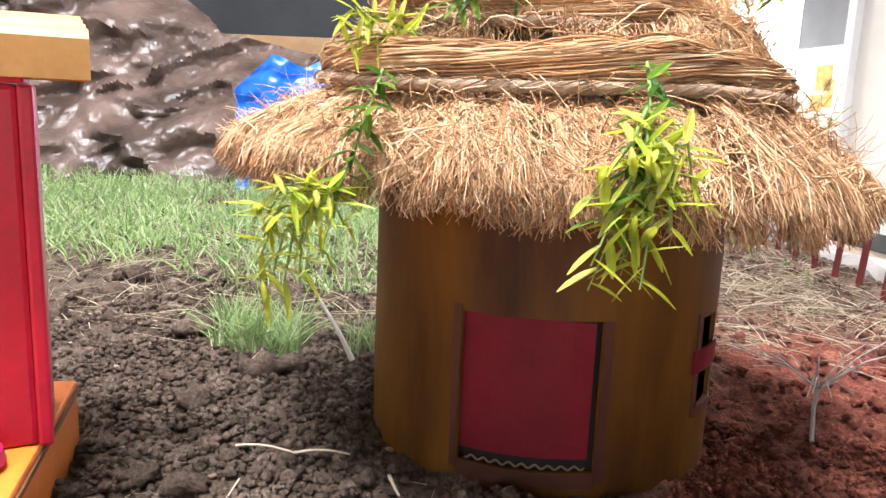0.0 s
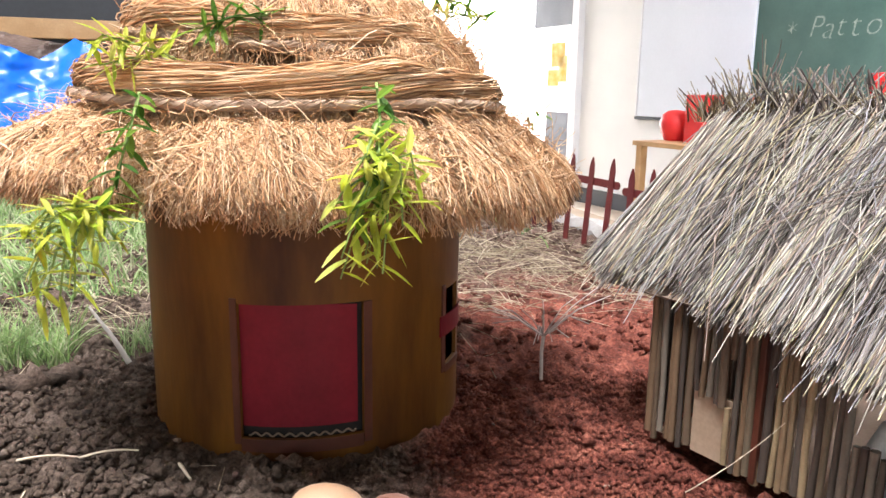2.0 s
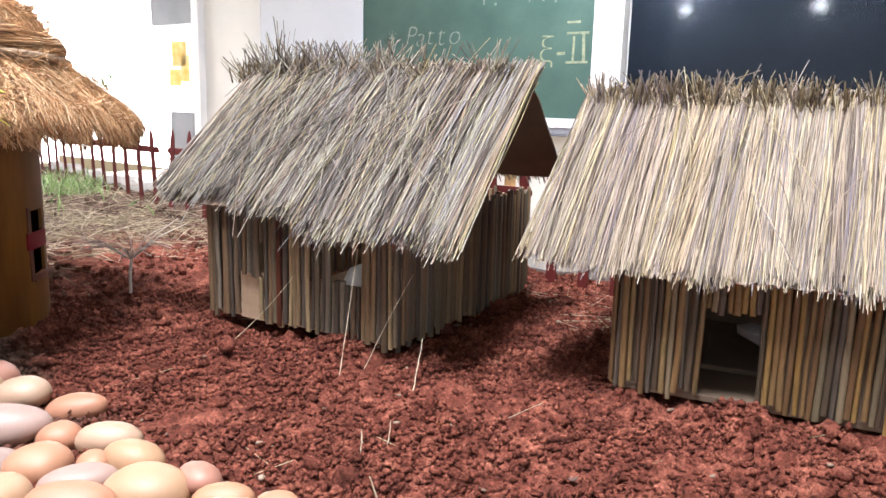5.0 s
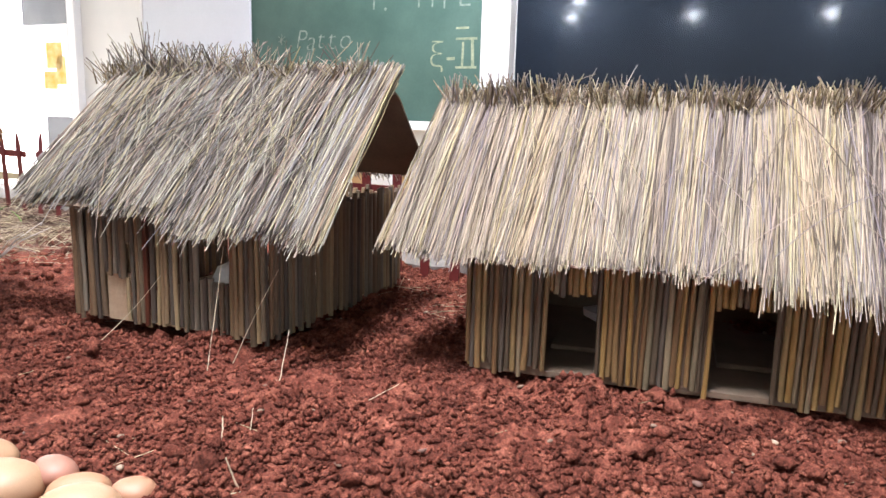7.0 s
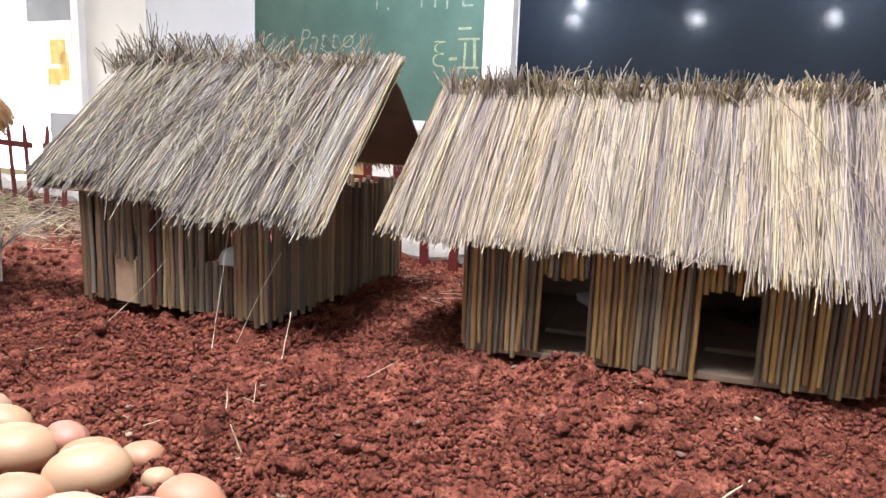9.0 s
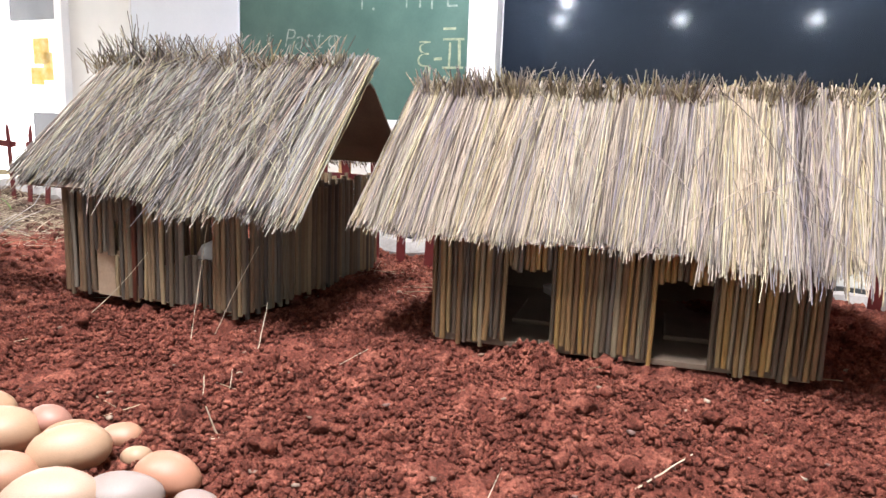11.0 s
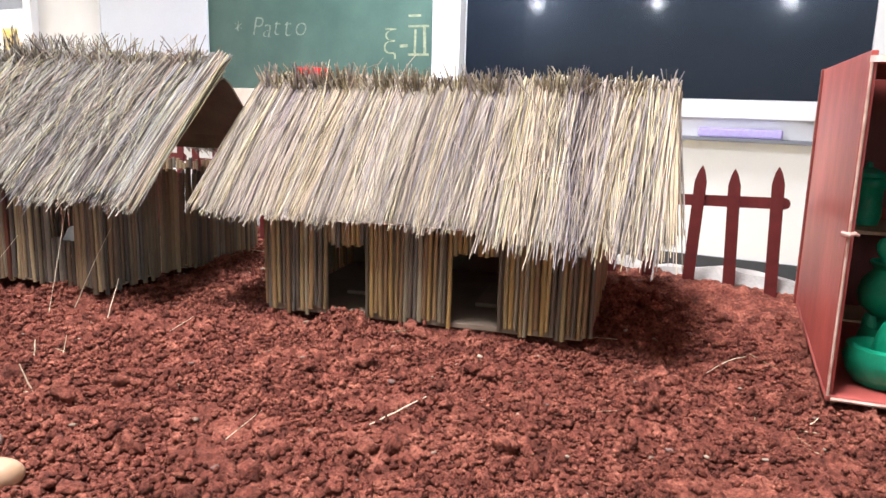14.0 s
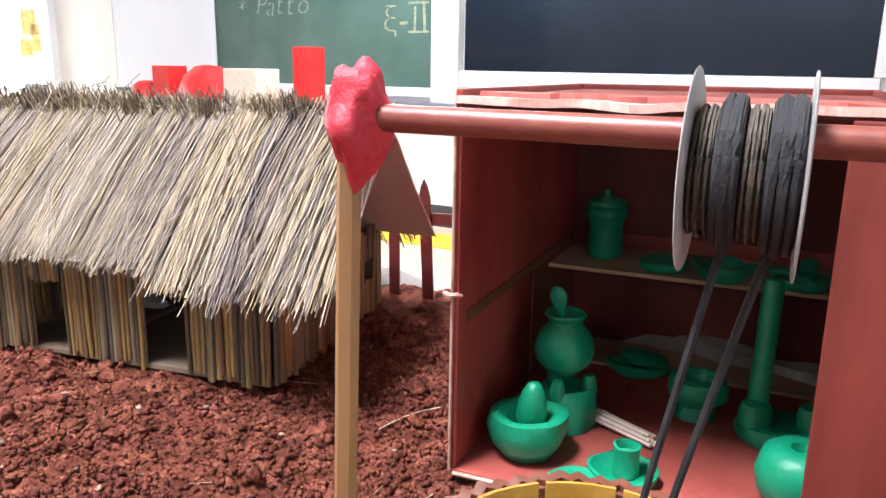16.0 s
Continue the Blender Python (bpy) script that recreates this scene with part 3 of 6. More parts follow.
# added area lamps without fixtures: overhead key, weak fill, light for the board wall
for x, y, w in ((-0.28, -0.10, 168), (-0.9, 1.15, 46), (2.8, 2.2, 150)):
    area_lamp("unseen_overhead_lamp", pose(x, y, CEIL_Z - 0.02), 0.9, 0.45, w, (0.94, 0.935, 1.0))

# ---- display table and earth bed ----
BX0, BX1, BY0, BY1 = -1.3, 0.78, -1.3, 1.9
table = thing("display_table", pose(0, 0, 0), "long table carrying the earth-covered model village", "table")
part("top", box(BX0 - 0.03, BY0 - 0.03, -0.10, BX1 + 0.03, BY1 + 0.03, -0.055, 0.004), M_TABLE, table)
for x in (BX0 + 0.05, BX1 - 0.05):
    for y in (BY0 + 0.05, BY1 - 0.05):
        part("leg", box(x - 0.03, y - 0.03, FLOOR_Z, x + 0.03, y + 0.03, -0.101), M_TABLE, table)


def bed_edge(y):
    """The earth's edge along the fence."""
    return np.interp(y, [-1.3, -0.5, -0.3, -0.15, 0.24, 0.85, 1.9], [0.70, 0.71, 0.715, 0.705, 0.64, 0.56, 0.56])


def soil_sheet():
    xs = np.concatenate([np.linspace(BX0, -0.26, 80, endpoint=False), np.linspace(-0.26, BX1, 400)])
    ys = np.concatenate([np.linspace(BY0, -0.55, 60, endpoint=False), np.linspace(-0.55, 0.64, 440, endpoint=False), np.linspace(0.64, BY1, 170)])
    X, Y = np.meshgrid(xs, ys, indexing="ij")
    Z = ground_z(X, Y)
    E = bed_edge(Y) + 0.03 * value_noise(X, Y, 20, 1)
    Z = Z - 0.06 * np.clip((X - E) / 0.03, 0, 1)
    v = np.stack([X, Y, Z], -1).reshape(-1, 3)
    nx, ny = X.shape
    i = np.arange(nx * ny).reshape(nx, ny)
    f = np.stack([i[:-1, :-1], i[1:, :-1], i[1:, 1:], i[:-1, 1:]], -1).reshape(-1, 4)
    me = bpy.data.meshes.new("ground")
    me.vertices.add(len(v))
    me.vertices.foreach_set("co", v.reshape(-1).astype(np.float32))
    me.loops.add(f.size)
    me.loops.foreach_set("vertex_index", f.reshape(-1).astype(np.int32))
    me.polygons.add(len(f))
    me.polygons.foreach_set("loop_start", np.arange(0, f.size, 4, dtype=np.int32))
    me.update(calc_edges=True)
    me.shade_smooth()
    me.materials.append(M_SOIL)
    return tagged(new("ground", me), "loose red and grey-brown garden earth", "soil", kind="structure")


soil_sheet()


def scatter_clods():
    v = np.array([(1, 0, 0), (-1, 0, 0), (0, 1, 0), (0, -1, 0), (0, 0, 1), (0, 0, -1)], float)
    f = np.array([(0, 2, 4), (2, 1, 4), (1, 3, 4), (3, 0, 4), (2, 0, 5), (1, 2, 5), (3, 1, 5), (0, 3, 5)])
    v2, f2 = icosphere(2)
    for nm, n, lo, hi, base, fc, x0, x1, y0, y1 in (("crumbs", 150000, 0.0006, 0.0029, v, f, 0.02, 0.62, -0.46, 0.44),
                                                   ("crumbs", 7000, 0.0015, 0.005, v, f, -0.55, 0.60, 0.25, 1.3),
                                                   ("crumbs", 26000, 0.0009, 0.0040, v, f, -0.34, 0.08, 0.27, 0.80),
                                                   ("clods", 1500, 0.0020, 0.0060, v2, f2, -0.35, 0.66, -0.55, 0.75),
                                                   ("lumps", 34, 0.006, 0.013, v2, f2, -0.40, 0.02, 0.30, 0.95)):
        x, y = rng.uniform(x0, x1, n), rng.uniform(y0, y1, n)
        r = lo * (hi / lo) ** (rng.random(n) ** 1.35)
        ok = (x < bed_edge(y) - 0.01) & ((r > 0.004) | (rng.random(n) < 0.72 + 1.5 * value_noise(x, y, 26, 2)))
        # none inside the houses and the kitchen box
        for ox, oy, ux, uy, vx, vy, lu, lv in ((0.31, 0.155, -0.272, 0.962, 0.962, 0.272, 0.186, 0.232), (0.371, 0.014, 0.352, -0.936, 0.936, 0.352, 0.263, 0.19), (0.455, -0.394, 0.26, -0.966, 0.966, 0.26, 0.205, 0.245)):
            pu, pv = (x - ox) * ux + (y - oy) * uy, (x - ox) * vx + (y - oy) * vy
            ok &= ~((pu > 0.0) & (pu < lu) & (pv > -0.002) & (pv < lv))
        for cx, cy, rr in ((0.064, 0.437, 0.10), ):
            ok &= np.hypot(x - cx, y - cy) > rr
        x, y, r = x[ok], y[ok], r[ok]
        m = np.zeros((len(x), 4, 4))
        ang = rng.uniform(0, 2 * np.pi, len(x))
        sx, sy, sz = (r * rng.uniform(0.75, 1.3, len(x)) for _ in range(3))
        m[:, 0, 0], m[:, 0, 1], m[:, 1, 0], m[:, 1, 1], m[:, 2, 2] = sx * np.cos(ang), -sy * np.sin(ang), sx * np.sin(ang), sy * np.cos(ang), sz * 0.8
        m[:, :3, 3] = np.stack([x, y, ground_z(x, y) + r * 0.45], -1)
        m[:, 3, 3] = 1
        shape = base[None] * (1 + (0.30 if len(base) < 20 else 0.33) * rng.standard_normal((len(x), len(base), 1)))
        tagged(merged_mesh("earth_" + nm, shape, fc, m, M_SOIL), "loose crumbs of earth", "soil", kind="stuff")


scatter_clods()


# ---- thatched reed houses ----
def reed_mesh(radius, height, seed):
    r = random.Random(seed)
    bm = bmesh.new()
    sides, rings = 7, []
    for k in range(4):
        z = height * k / 3
        ox, oy = r.uniform(-0.0004, 0.0004), r.uniform(-0.0004, 0.0004)
        rad = radius * r.uniform(0.92, 1.06)
        rings.append([bm.verts.new((ox + rad * math.cos(2 * math.pi * i / sides), oy + rad * math.sin(2 * math.pi * i / sides), z)) for i in range(sides)])
    for a, b in zip(rings, rings[1:]):
        for i in range(sides):
            j = (i + 1) % sides
            bm.faces.new((a[i], a[j], b[j], b[i]))
    bm.faces.new(list(reversed(rings[0])))
    bm.faces.new(rings[-1])
    me = bpy.data.meshes.new("reed")
    bm.to_mesh(me)
    bm.free()
    me.shade_smooth()
    me.set_sharp_from_angle(angle=radians(60))
    return me


def reed_wall(house, x0, y0, x1, y1, gaps, height, material, pitch, seed, top=None):
    """Upright reeds side by side from one corner to the other. gaps: (from, to, low, high) of openings."""
    r = random.Random(seed)
    meshes = []
    for i in range(6):
        me = reed_mesh(pitch * 0.52, 1.0, seed * 10 + i)
        me.materials.append(material)
        meshes.append(me)
    L = math.hypot(x1 - x0, y1 - y0)
    n = int(L / pitch)
    dx, dy = (x1 - x0) / L, (y1 - y0) / L
    for i in range(n + 1):
        s = min(L, i * pitch + r.uniform(-0.0004, 0.0004))
        h = height + r.uniform(-0.004, 0.004)
        if top:
            h = top(s)
        spans = [(r.uniform(-0.007, 0.001), h)]
        for a, b, lo, hi in gaps:
            if a < s < b:
                spans = [q for q in ((spans[0][0], lo + r.uniform(-0.002, 0.002)), (hi + r.uniform(-0.002, 0.002), h)) if q[1] - q[0] > 0.006]
        for lo, hi in spans:
            ob = new("reed", r.choice(meshes))
            ob.parent = house
            off = r.uniform(-0.0011, 0.0011)
            ob.matrix_local = pose(x0 + dx * s - dy * off, y0 + dy * s + dx * off, lo, r.uniform(-0.8, 0.8), r.uniform(-0.8, 0.8), r.uniform(0, 360)) @ Matrix.Diagonal((*(r.uniform(0.72, 1.06), ) * 2, hi - lo, 1))


def sheet(profile, x0, x1, thick, bm=None, steps=12, sag=0.0):
    """A bent card: profile of (y, z) swept along x, with thickness."""
    bm = bm or bmesh.new()
    top, low = [], []
    n = len(profile)
    for i, (y, z) in enumerate(profile):
        a, b = profile[max(0, i - 1)], profile[min(n - 1, i + 1)]
        t = Vector((b[0] - a[0], b[1] - a[1])).normalized()
        nx, nz = -t.y, t.x
        if nz < 0:
            nx, nz = -nx, -nz
        top.append([bm.verts.new((x0 + (x1 - x0) * k / steps, y, z + sag * noise.noise((k * 0.7, y * 9, 3.3)))) for k in range(steps + 1)])
        low.append([bm.verts.new((x0 + (x1 - x0) * k / steps, y - nx * thick, z - nz * thick + sag * noise.noise((k * 0.7, y * 9, 3.3)))) for k in range(steps + 1)])
    for i in range(n - 1):
        for k in range(steps):
            bm.faces.new((top[i][k], top[i][k + 1], top[i + 1][k + 1], top[i + 1][k]))
            bm.faces.new((low[i][k], low[i + 1][k], low[i + 1][k + 1], low[i][k + 1]))
    for k in range(steps):
        bm.faces.new((top[0][k], low[0][k], low[0][k + 1], top[0][k + 1]))
        bm.faces.new((top[-1][k], top[-1][k + 1], low[-1][k + 1], low[-1][k]))
    for i in range(n - 1):
        bm.faces.new((top[i][0], top[i + 1][0], low[i + 1][0], low[i][0]))
        bm.faces.new((top[i][-1], low[i][-1], low[i + 1][-1], top[i + 1][-1]))
    bmesh.ops.recalc_face_normals(bm, faces=bm.faces)
    return bm


def straw_roof(house, name, x0, x1, ridge, eave, n, material, lean, over, radius, layers, lift, seed, fan=0.0, ragged=0.006, sway=0.010, tail=lambda x: 0.0 * x):
    """Straw laid down one slope. ridge, eave: (y, z). lean: shift along x from ridge to eave."""
    g = np.random.default_rng(seed)
    k = 5
    nb = max(6, int((x1 - x0) / 0.009))
    b = g.integers(0, nb, n)
    x = np.clip(x0 + (x1 - x0) * (b + 0.5 + g.normal(0, 0.42, n)) / nb, x0, x1)
    bend, bswing, bhigh = g.normal(0, ragged * 5, nb)[b], g.normal(0, sway * 0.7, nb)[b], g.random(nb)[b]
    t = np.linspace(0, 1, k)[None, :]
    start = g.uniform(-0.10, 0.05, n)[:, None]
    start = np.where(g.random(n)[:, None] < 0.10, g.uniform(0.1, 0.6, n)[:, None], start)
    end = (1.0 + over + bend + g.normal(0, ragged * 8, n) + tail(x))[:, None]
    s = start + (end - start) * t
    sl = math.hypot(eave[0] - ridge[0], eave[1] - ridge[1])
    ny, nz = -(eave[1] - ridge[1]) / sl, (eave[0] - ridge[0]) / sl
    if nz < 0:
        ny, nz = -ny, -nz
    h = (g.random(n) ** 1.5 * layers * (0.55 + 0.7 * bhigh))[:, None] + lift * (0.3 + 0.7 * np.sin(np.pi * np.clip(s, 0, 1))) * g.uniform(0.3, 1.2, n)[:, None]
    swing = (bswing + g.normal(0, sway * 0.75, n))[:, None]
    wave = g.normal(0, 0.0010, (n, 1)) * np.sin(s * g.uniform(2, 7, (n, 1)) + g.uniform(0, 6, (n, 1)))
    frac = ((x - x0) / (x1 - x0))[:, None]
    X = x[:, None] + (lean + fan * frac + swing) * s + wave
    Y = ridge[0] + (eave[0] - ridge[0]) * s + ny * h
    Z = ridge[1] + (eave[1] - ridge[1]) * s + nz * h - 0.012 * np.clip(s - 1.0, 0, 1) ** 1.0
    r = radius * g.uniform(0.55, 1.35, n)[:, None] * (1 - 0.35 * t)
    return strand_mesh(name, np.stack([X, Y, Z], -1), np.broadcast_to(r, X.shape), material, house)


def ridge_tuft(house, x0, x1, ridge, n, material, seed, height=0.022, name="ridge_tuft", wild=0.3):
    g = np.random.default_rng(seed)
    x = g.uniform(x0, x1, n // 16)[g.integers(0, n // 16, n)] + g.normal(0, 0.0028, n)
    t = np.linspace(0, 1, 4)[None, :]
    L = (height * g.uniform(0.45, 1.25, n))[:, None]
    a = g.normal(0, wild, n)[:, None]
    b = g.normal(-0.25, 0.28, n)[:, None]
    X = x[:, None] + a * L * t
    Y = ridge[0] + g.normal(0, 0.004, n)[:, None] + b * L * t
    Z = ridge[1] - 0.010 + L * t
    r = 0.00062 * g.uniform(0.5, 1.4, n)[:, None] * (1 - 0.35 * t)
    return strand_mesh(name, np.stack([X, Y, Z], -1), r, material, house)


def loose_straws(house, name, x0, x1, ridge, eave, n, material, seed, spread=0.5):
    """Stray stalks lying askew on the slope and sticking up from the ridge."""
    g = np.random.default_rng(seed)
    t = np.linspace(0, 1, 5)[None, :]
    x = g.uniform(x0, x1, n)[:, None]
    s0 = g.uniform(-0.15, 0.7, n)[:, None]
    L = g.uniform(0.25, 0.6, n)[:, None]
    ax = g.normal(0.004, 0.032, n)[:, None]
    s = s0 + L * t
    X = np.clip(x + ax * t, x0 - 0.02, x1 + 0.03)
    Y = ridge[0] + (eave[0] - ridge[0]) * s - 0.007
    Z = ridge[1] + (eave[1] - ridge[1]) * s + 0.008 + 0.008 * np.sin(t * 3) * g.uniform(0, 1, n)[:, None]
    return strand_mesh(name, np.stack([X, Y, Z], -1), np.broadcast_to(0.00032 * np.ones((n, 1)), X.shape), material, house)


# weathered house: local x runs along the front to its door end, y to the back
HB = Matrix(((-0.272, 0.962, 0, 0.31), (0.962, 0.272, 0, 0.155), (0, 0, 1, -0.002), (0, 0, 0, 1)))
hb = thing("straw_house", HB @ Matrix.Diagonal((1, 1, 1, 1)), "small reed-walled model house with weathered grey straw roof", "model house", "straw houses")
WB, DB, HBW = 0.186, 0.232, 0.088
gaps = [(0.127, 0.152, 0.034, 0.062), (0.029, 0.060, 0.040, 0.067)]
reed_wall(hb, 0, 0, WB, 0, gaps + [(0.1275, 0.1515, -0.02, 0.034)], HBW, M_REED_OLD, 0.0047, 1)
reed_wall(hb, 0, 0.004, 0, DB, [], 0.094, M_REED_OLD, 0.0047, 2)
reed_wall(hb, WB, 0.004, WB, DB, [], 0.09, M_REED_OLD, 0.0047, 3)
reed_wall(hb, 0.004, DB, WB, DB, [(0.02, 0.165, 0.012, 0.08)], 0.09, M_REED_OLD, 0.0047, 4)
part("door_panel", box(0.127, 0.003, -0.004, 0.153, 0.005, 0.036), M_CARD, hb, "plain cardboard lower door panel")
part("door_post", box(0.106, -0.003, -0.004, 0.110, 0.004, 0.085, 0.001), M_BROWN_DARK, hb)
part("house_floor", box(0.006, 0.006, -0.004, WB - 0.006, DB - 0.006, -0.002), M_CARD, hb)
rb, eb = (0.103, 0.185), (-0.010, 0.088)
fb = (0.188, 0.112)
profile_b = [eb, (0.047, 0.136), (0.085, 0.171), (0.098, 0.182), (0.106, 0.184), (0.114, 0.180), (0.135, 0.158), (0.165, 0.128), fb]
part("roof_card", sheet(profile_b, -0.054, 0.226, 0.0016, sag=0.002), M_CARD_SHADED, hb, "bent cardboard roof sheet")
straw_roof(hb, "thatch", -0.059, 0.222, (0.103, 0.192), (-0.012, 0.089), 5600, M_STRAW_GREY, -0.002, -0.02, 0.00052, 0.0085, 0.003, 11, 0.004, 0.0045, 0.006, tail=lambda x: 0.07 * np.clip((0.085 - x) / 0.02, 0, 1) - 0.05 * np.clip((x - 0.13) / 0.03, 0, 1))
straw_roof(hb, "thatch", -0.048, 0.225, (0.103, 0.195), (-0.012, 0.092), 300, M_STRAW_GREY, 0.004, -0.05, 0.00045, 0.008, 0.006, 16, 0.0, 0.006, 0.018)
straw_roof(hb, "thatch", -0.048, 0.236, (0.106, 0.187), (0.19, 0.113), 700, M_STRAW_GREY, 0.004, 0.03, 0.00075, 0.004, 0.002, 12)
ridge_tuft(hb, -0.035, 0.240, (0.100, 0.196), 420, M_STRAW_DARK, 13, 0.018, wild=0.6)
ridge_tuft(hb, -0.035, 0.240, (0.100, 0.196), 420, M_STRAW_GREY, 14, 0.030, wild=0.6)
ridge_tuft(hb, -0.03, 0.235, (0.100, 0.196), 24, M_STRAW_GREY, 17, 0.046, "stray_stalk", 0.5)
loose_straws(hb, "loose_straw", -0.03, 0.19, (0.100, 0.200), (-0.012, 0.088), 230, M_STRAW_GREY, 15)
cot = mesh_object("cotton_wad", lathe([(0, 0.0), (0.015, 0.002), (0.019, 0.016), (0.020, 0.034), (0.013, 0.048), (0, 0.054)], 24, 0.25, 2.0), M_COTTON, smooth=True)
cot.matrix_world = HB @ pose(0.044, 0.025, -0.002)
tagged(cot, "white cotton wad inside the house window", "cotton")

# golden house: local x along the front, y to the back
HC = Matrix(((0.352, 0.936, 0, 0.371), (-0.936, 0.352, 0, 0.014), (0, 0, 1, -0.001), (0, 0, 0, 1)))
hc = thing("straw_house", HC, "long reed-walled model house with pale golden straw roof and two doorways", "model house", "straw houses")
LC, DC, HCW = 0.263, 0.19, 0.076
reed_wall(hc, 0, 0, LC, 0, [(0.0535, 0.088, -0.02, 0.053), (0.157, 0.195, -0.02, 0.054)], HCW, M_REED, 0.0040, 5)
reed_wall(hc, LC, 0.004, LC, DC, [(0.145, 0.165, 0.03, 0.05)], HCW, M_REED, 0.0040, 6)
reed_wall(hc, 0, 0.004, 0, DC, [], HCW, M_REED, 0.0040, 7)
reed_wall(hc, 0.004, DC, LC, DC, [], HCW, M_REED, 0.0040, 8)
part("house_floor", box(0.004, 0.003, -0.006, LC - 0.004, DC - 0.003, -0.002, 0.0005), M_CARD_SHADED, hc)
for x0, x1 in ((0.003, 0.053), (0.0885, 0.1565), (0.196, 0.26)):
    part("inner_wall", box(x0, 0.0025, -0.002, x1, 0.004, 0.072), M_CARD_SHADED, hc)
part("inner_wall", box(0.003, DC - 0.006, -0.002, LC - 0.003, DC - 0.004, 0.072), M_CARD_SHADED, hc)
part("lintel", box(0.05, 0.0025, 0.058, 0.20, 0.004, 0.072), M_CARD_SHADED, hc)
# added card, out of sight, stops roof light so the doorways stay dark
part("light_block_card", box(0.004, 0.0045, 0.0725, LC - 0.004, DC - 0.0065, 0.0740), M_CARD_SHADED, hc, "unseen dark card added to keep the doorways dark")
rc, ec, fc_ = (0.084, 0.172), (-0.014, 0.076), (0.182, 0.072)
profile_c = [ec, (0.035, 0.124), (0.076, 0.164), (0.084, 0.169), (0.092, 0.164), (0.133, 0.120), fc_]
part("roof_card", sheet(profile_c, -0.048, 0.318, 0.0016, sag=0.002), M_CARD_PALE, hc, "bent pale cardboard roof sheet")
straw_roof(hc, "thatch", -0.046, 0.316, (0.084, 0.176), (-0.014, 0.077), 4600, M_STRAW_GOLD, -0.006, 0.01, 0.00052, 0.0045, 0.003, 21, 0.004, 0.0030, 0.006)
straw_roof(hc, "thatch", 0.19, 0.316, (0.084, 0.178), (-0.016, 0.077), 620, M_STRAW_GOLD, -0.002, 0.06, 0.00058, 0.006, 0.005, 22, 0.0, 0.006)
straw_roof(hc, "thatch", -0.04, 0.31, (0.088, 0.175), (0.184, 0.068), 500, M_STRAW_GOLD, 0.0, 0.03, 0.0007, 0.003, 0.002, 23)
ridge_tuft(hc, -0.040, 0.312, (0.084, 0.178), 750, M_STRAW_DARK, 24, 0.020, wild=0.3)
ridge_tuft(hc, -0.040, 0.312, (0.084, 0.178), 600, M_STRAW_GOLD, 25, 0.024, wild=0.3)
loose_straws(hc, "loose_straw", 0.0, 0.28, (0.084, 0.182), (-0.014, 0.080), 50, M_STRAW_GOLD, 26)
mat_in = mesh_object("sleeping_mat", box(0.165, 0.05, -0.001, 0.215, 0.12, 0.003, 0.0015), M_CARD_SHADED)
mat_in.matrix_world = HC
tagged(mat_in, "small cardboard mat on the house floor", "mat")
mat2 = mesh_object("sleeping_mat", box(0.05, 0.05, -0.001, 0.10, 0.12, 0.003, 0.0015), M_CARD_SHADED)
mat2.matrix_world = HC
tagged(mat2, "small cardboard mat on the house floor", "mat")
wad = mesh_object("cotton_wad", lathe([(0, 0.0), (0.012, 0.003), (0.014, 0.008), (0.008, 0.013), (0, 0.015)], 20, 0.25, 5.0, sx=1.6), M_COTTON, smooth=True)
wad.matrix_world = HC @ pose(0.085, 0.08, 0.012, 0, 20, 30)
tagged(wad, "white cotton wad on the house floor", "cotton")


# ---- round hut ----
HUTM = pose(0.064, 0.437, 0.0)
hut = thing("round_hut", HUTM, "round brown-painted cardboard hut with shaggy coir thatch roof", "model hut")
RX, RY, HH = 0.099, 0.092, 0.150


def hut_point(a, z, k=1.0):
    """a: degrees from the front, towards +x."""
    return Vector((RX * k * math.sin(radians(a)), -RY * k * math.cos(radians(a)), z))


def hut_wall():
    bm = bmesh.new()
    angs = sorted({round(-180 + 4 * i, 2) for i in range(90)} | {-30.5, 10.0, 49.0, 64.0})
    zs = [-0.012, 0.010, 0.034, 0.055, 0.066, 0.083, 0.088, 0.12, HH]
    grid = {}
    for i, a in enumerate(angs):
        for j, z in enumerate(zs):
            grid[i, j] = bm.verts.new(hut_point(a, z, 1 + 0.008 * noise.noise((a * 0.02, z * 8, 1.0))))
    n = len(angs)
    for i in range(n):
        a0, a1 = angs[i], angs[(i + 1) % n]
        for j in range(len(zs) - 1):
            mid = a0 + 0.5
            if -30.5 <= mid <= 10 and 1 <= j <= 5:
                continue
            if 49 <= mid <= 64 and (j in (2, 4) or j == 3):
                continue
            bm.faces.new((grid[i, j], grid[(i + 1) % n, j], grid[(i + 1) % n, j + 1], grid[i, j + 1]))
    bmesh.ops.recalc_face_normals(bm, faces=bm.faces)
    bmesh.ops.solidify(bm, geom=list(bm.faces), thickness=0.0022)
    return bm


part("wall", hut_wall(), M_BROWN, hut, "brown painted curved card wall", True)


def curved_patch(a0, a1, z0, z1, k, thick, steps=10, tops=None):
    bm = bmesh.new()
    rows = []
    for i in range(steps + 1):
        a = a0 + (a1 - a0) * i / steps
        zt = z1 if tops is None else z1 + (tops - z1) * i / steps
        rows.append([bm.verts.new(hut_point(a, z, kk)) for z, kk in ((z0, k), (zt, k), (zt, k - thick), (z0, k - thick))])
    for p, q in zip(rows, rows[1:]):
        for u in range(4):
            w = (u + 1) % 4
            bm.faces.new((p[u], q[u], q[w], p[w]))
    bm.faces.new(rows[0])
    bm.faces.new(list(reversed(rows[-1])))
    bmesh.ops.recalc_face_normals(bm, faces=bm.faces)
    return bm


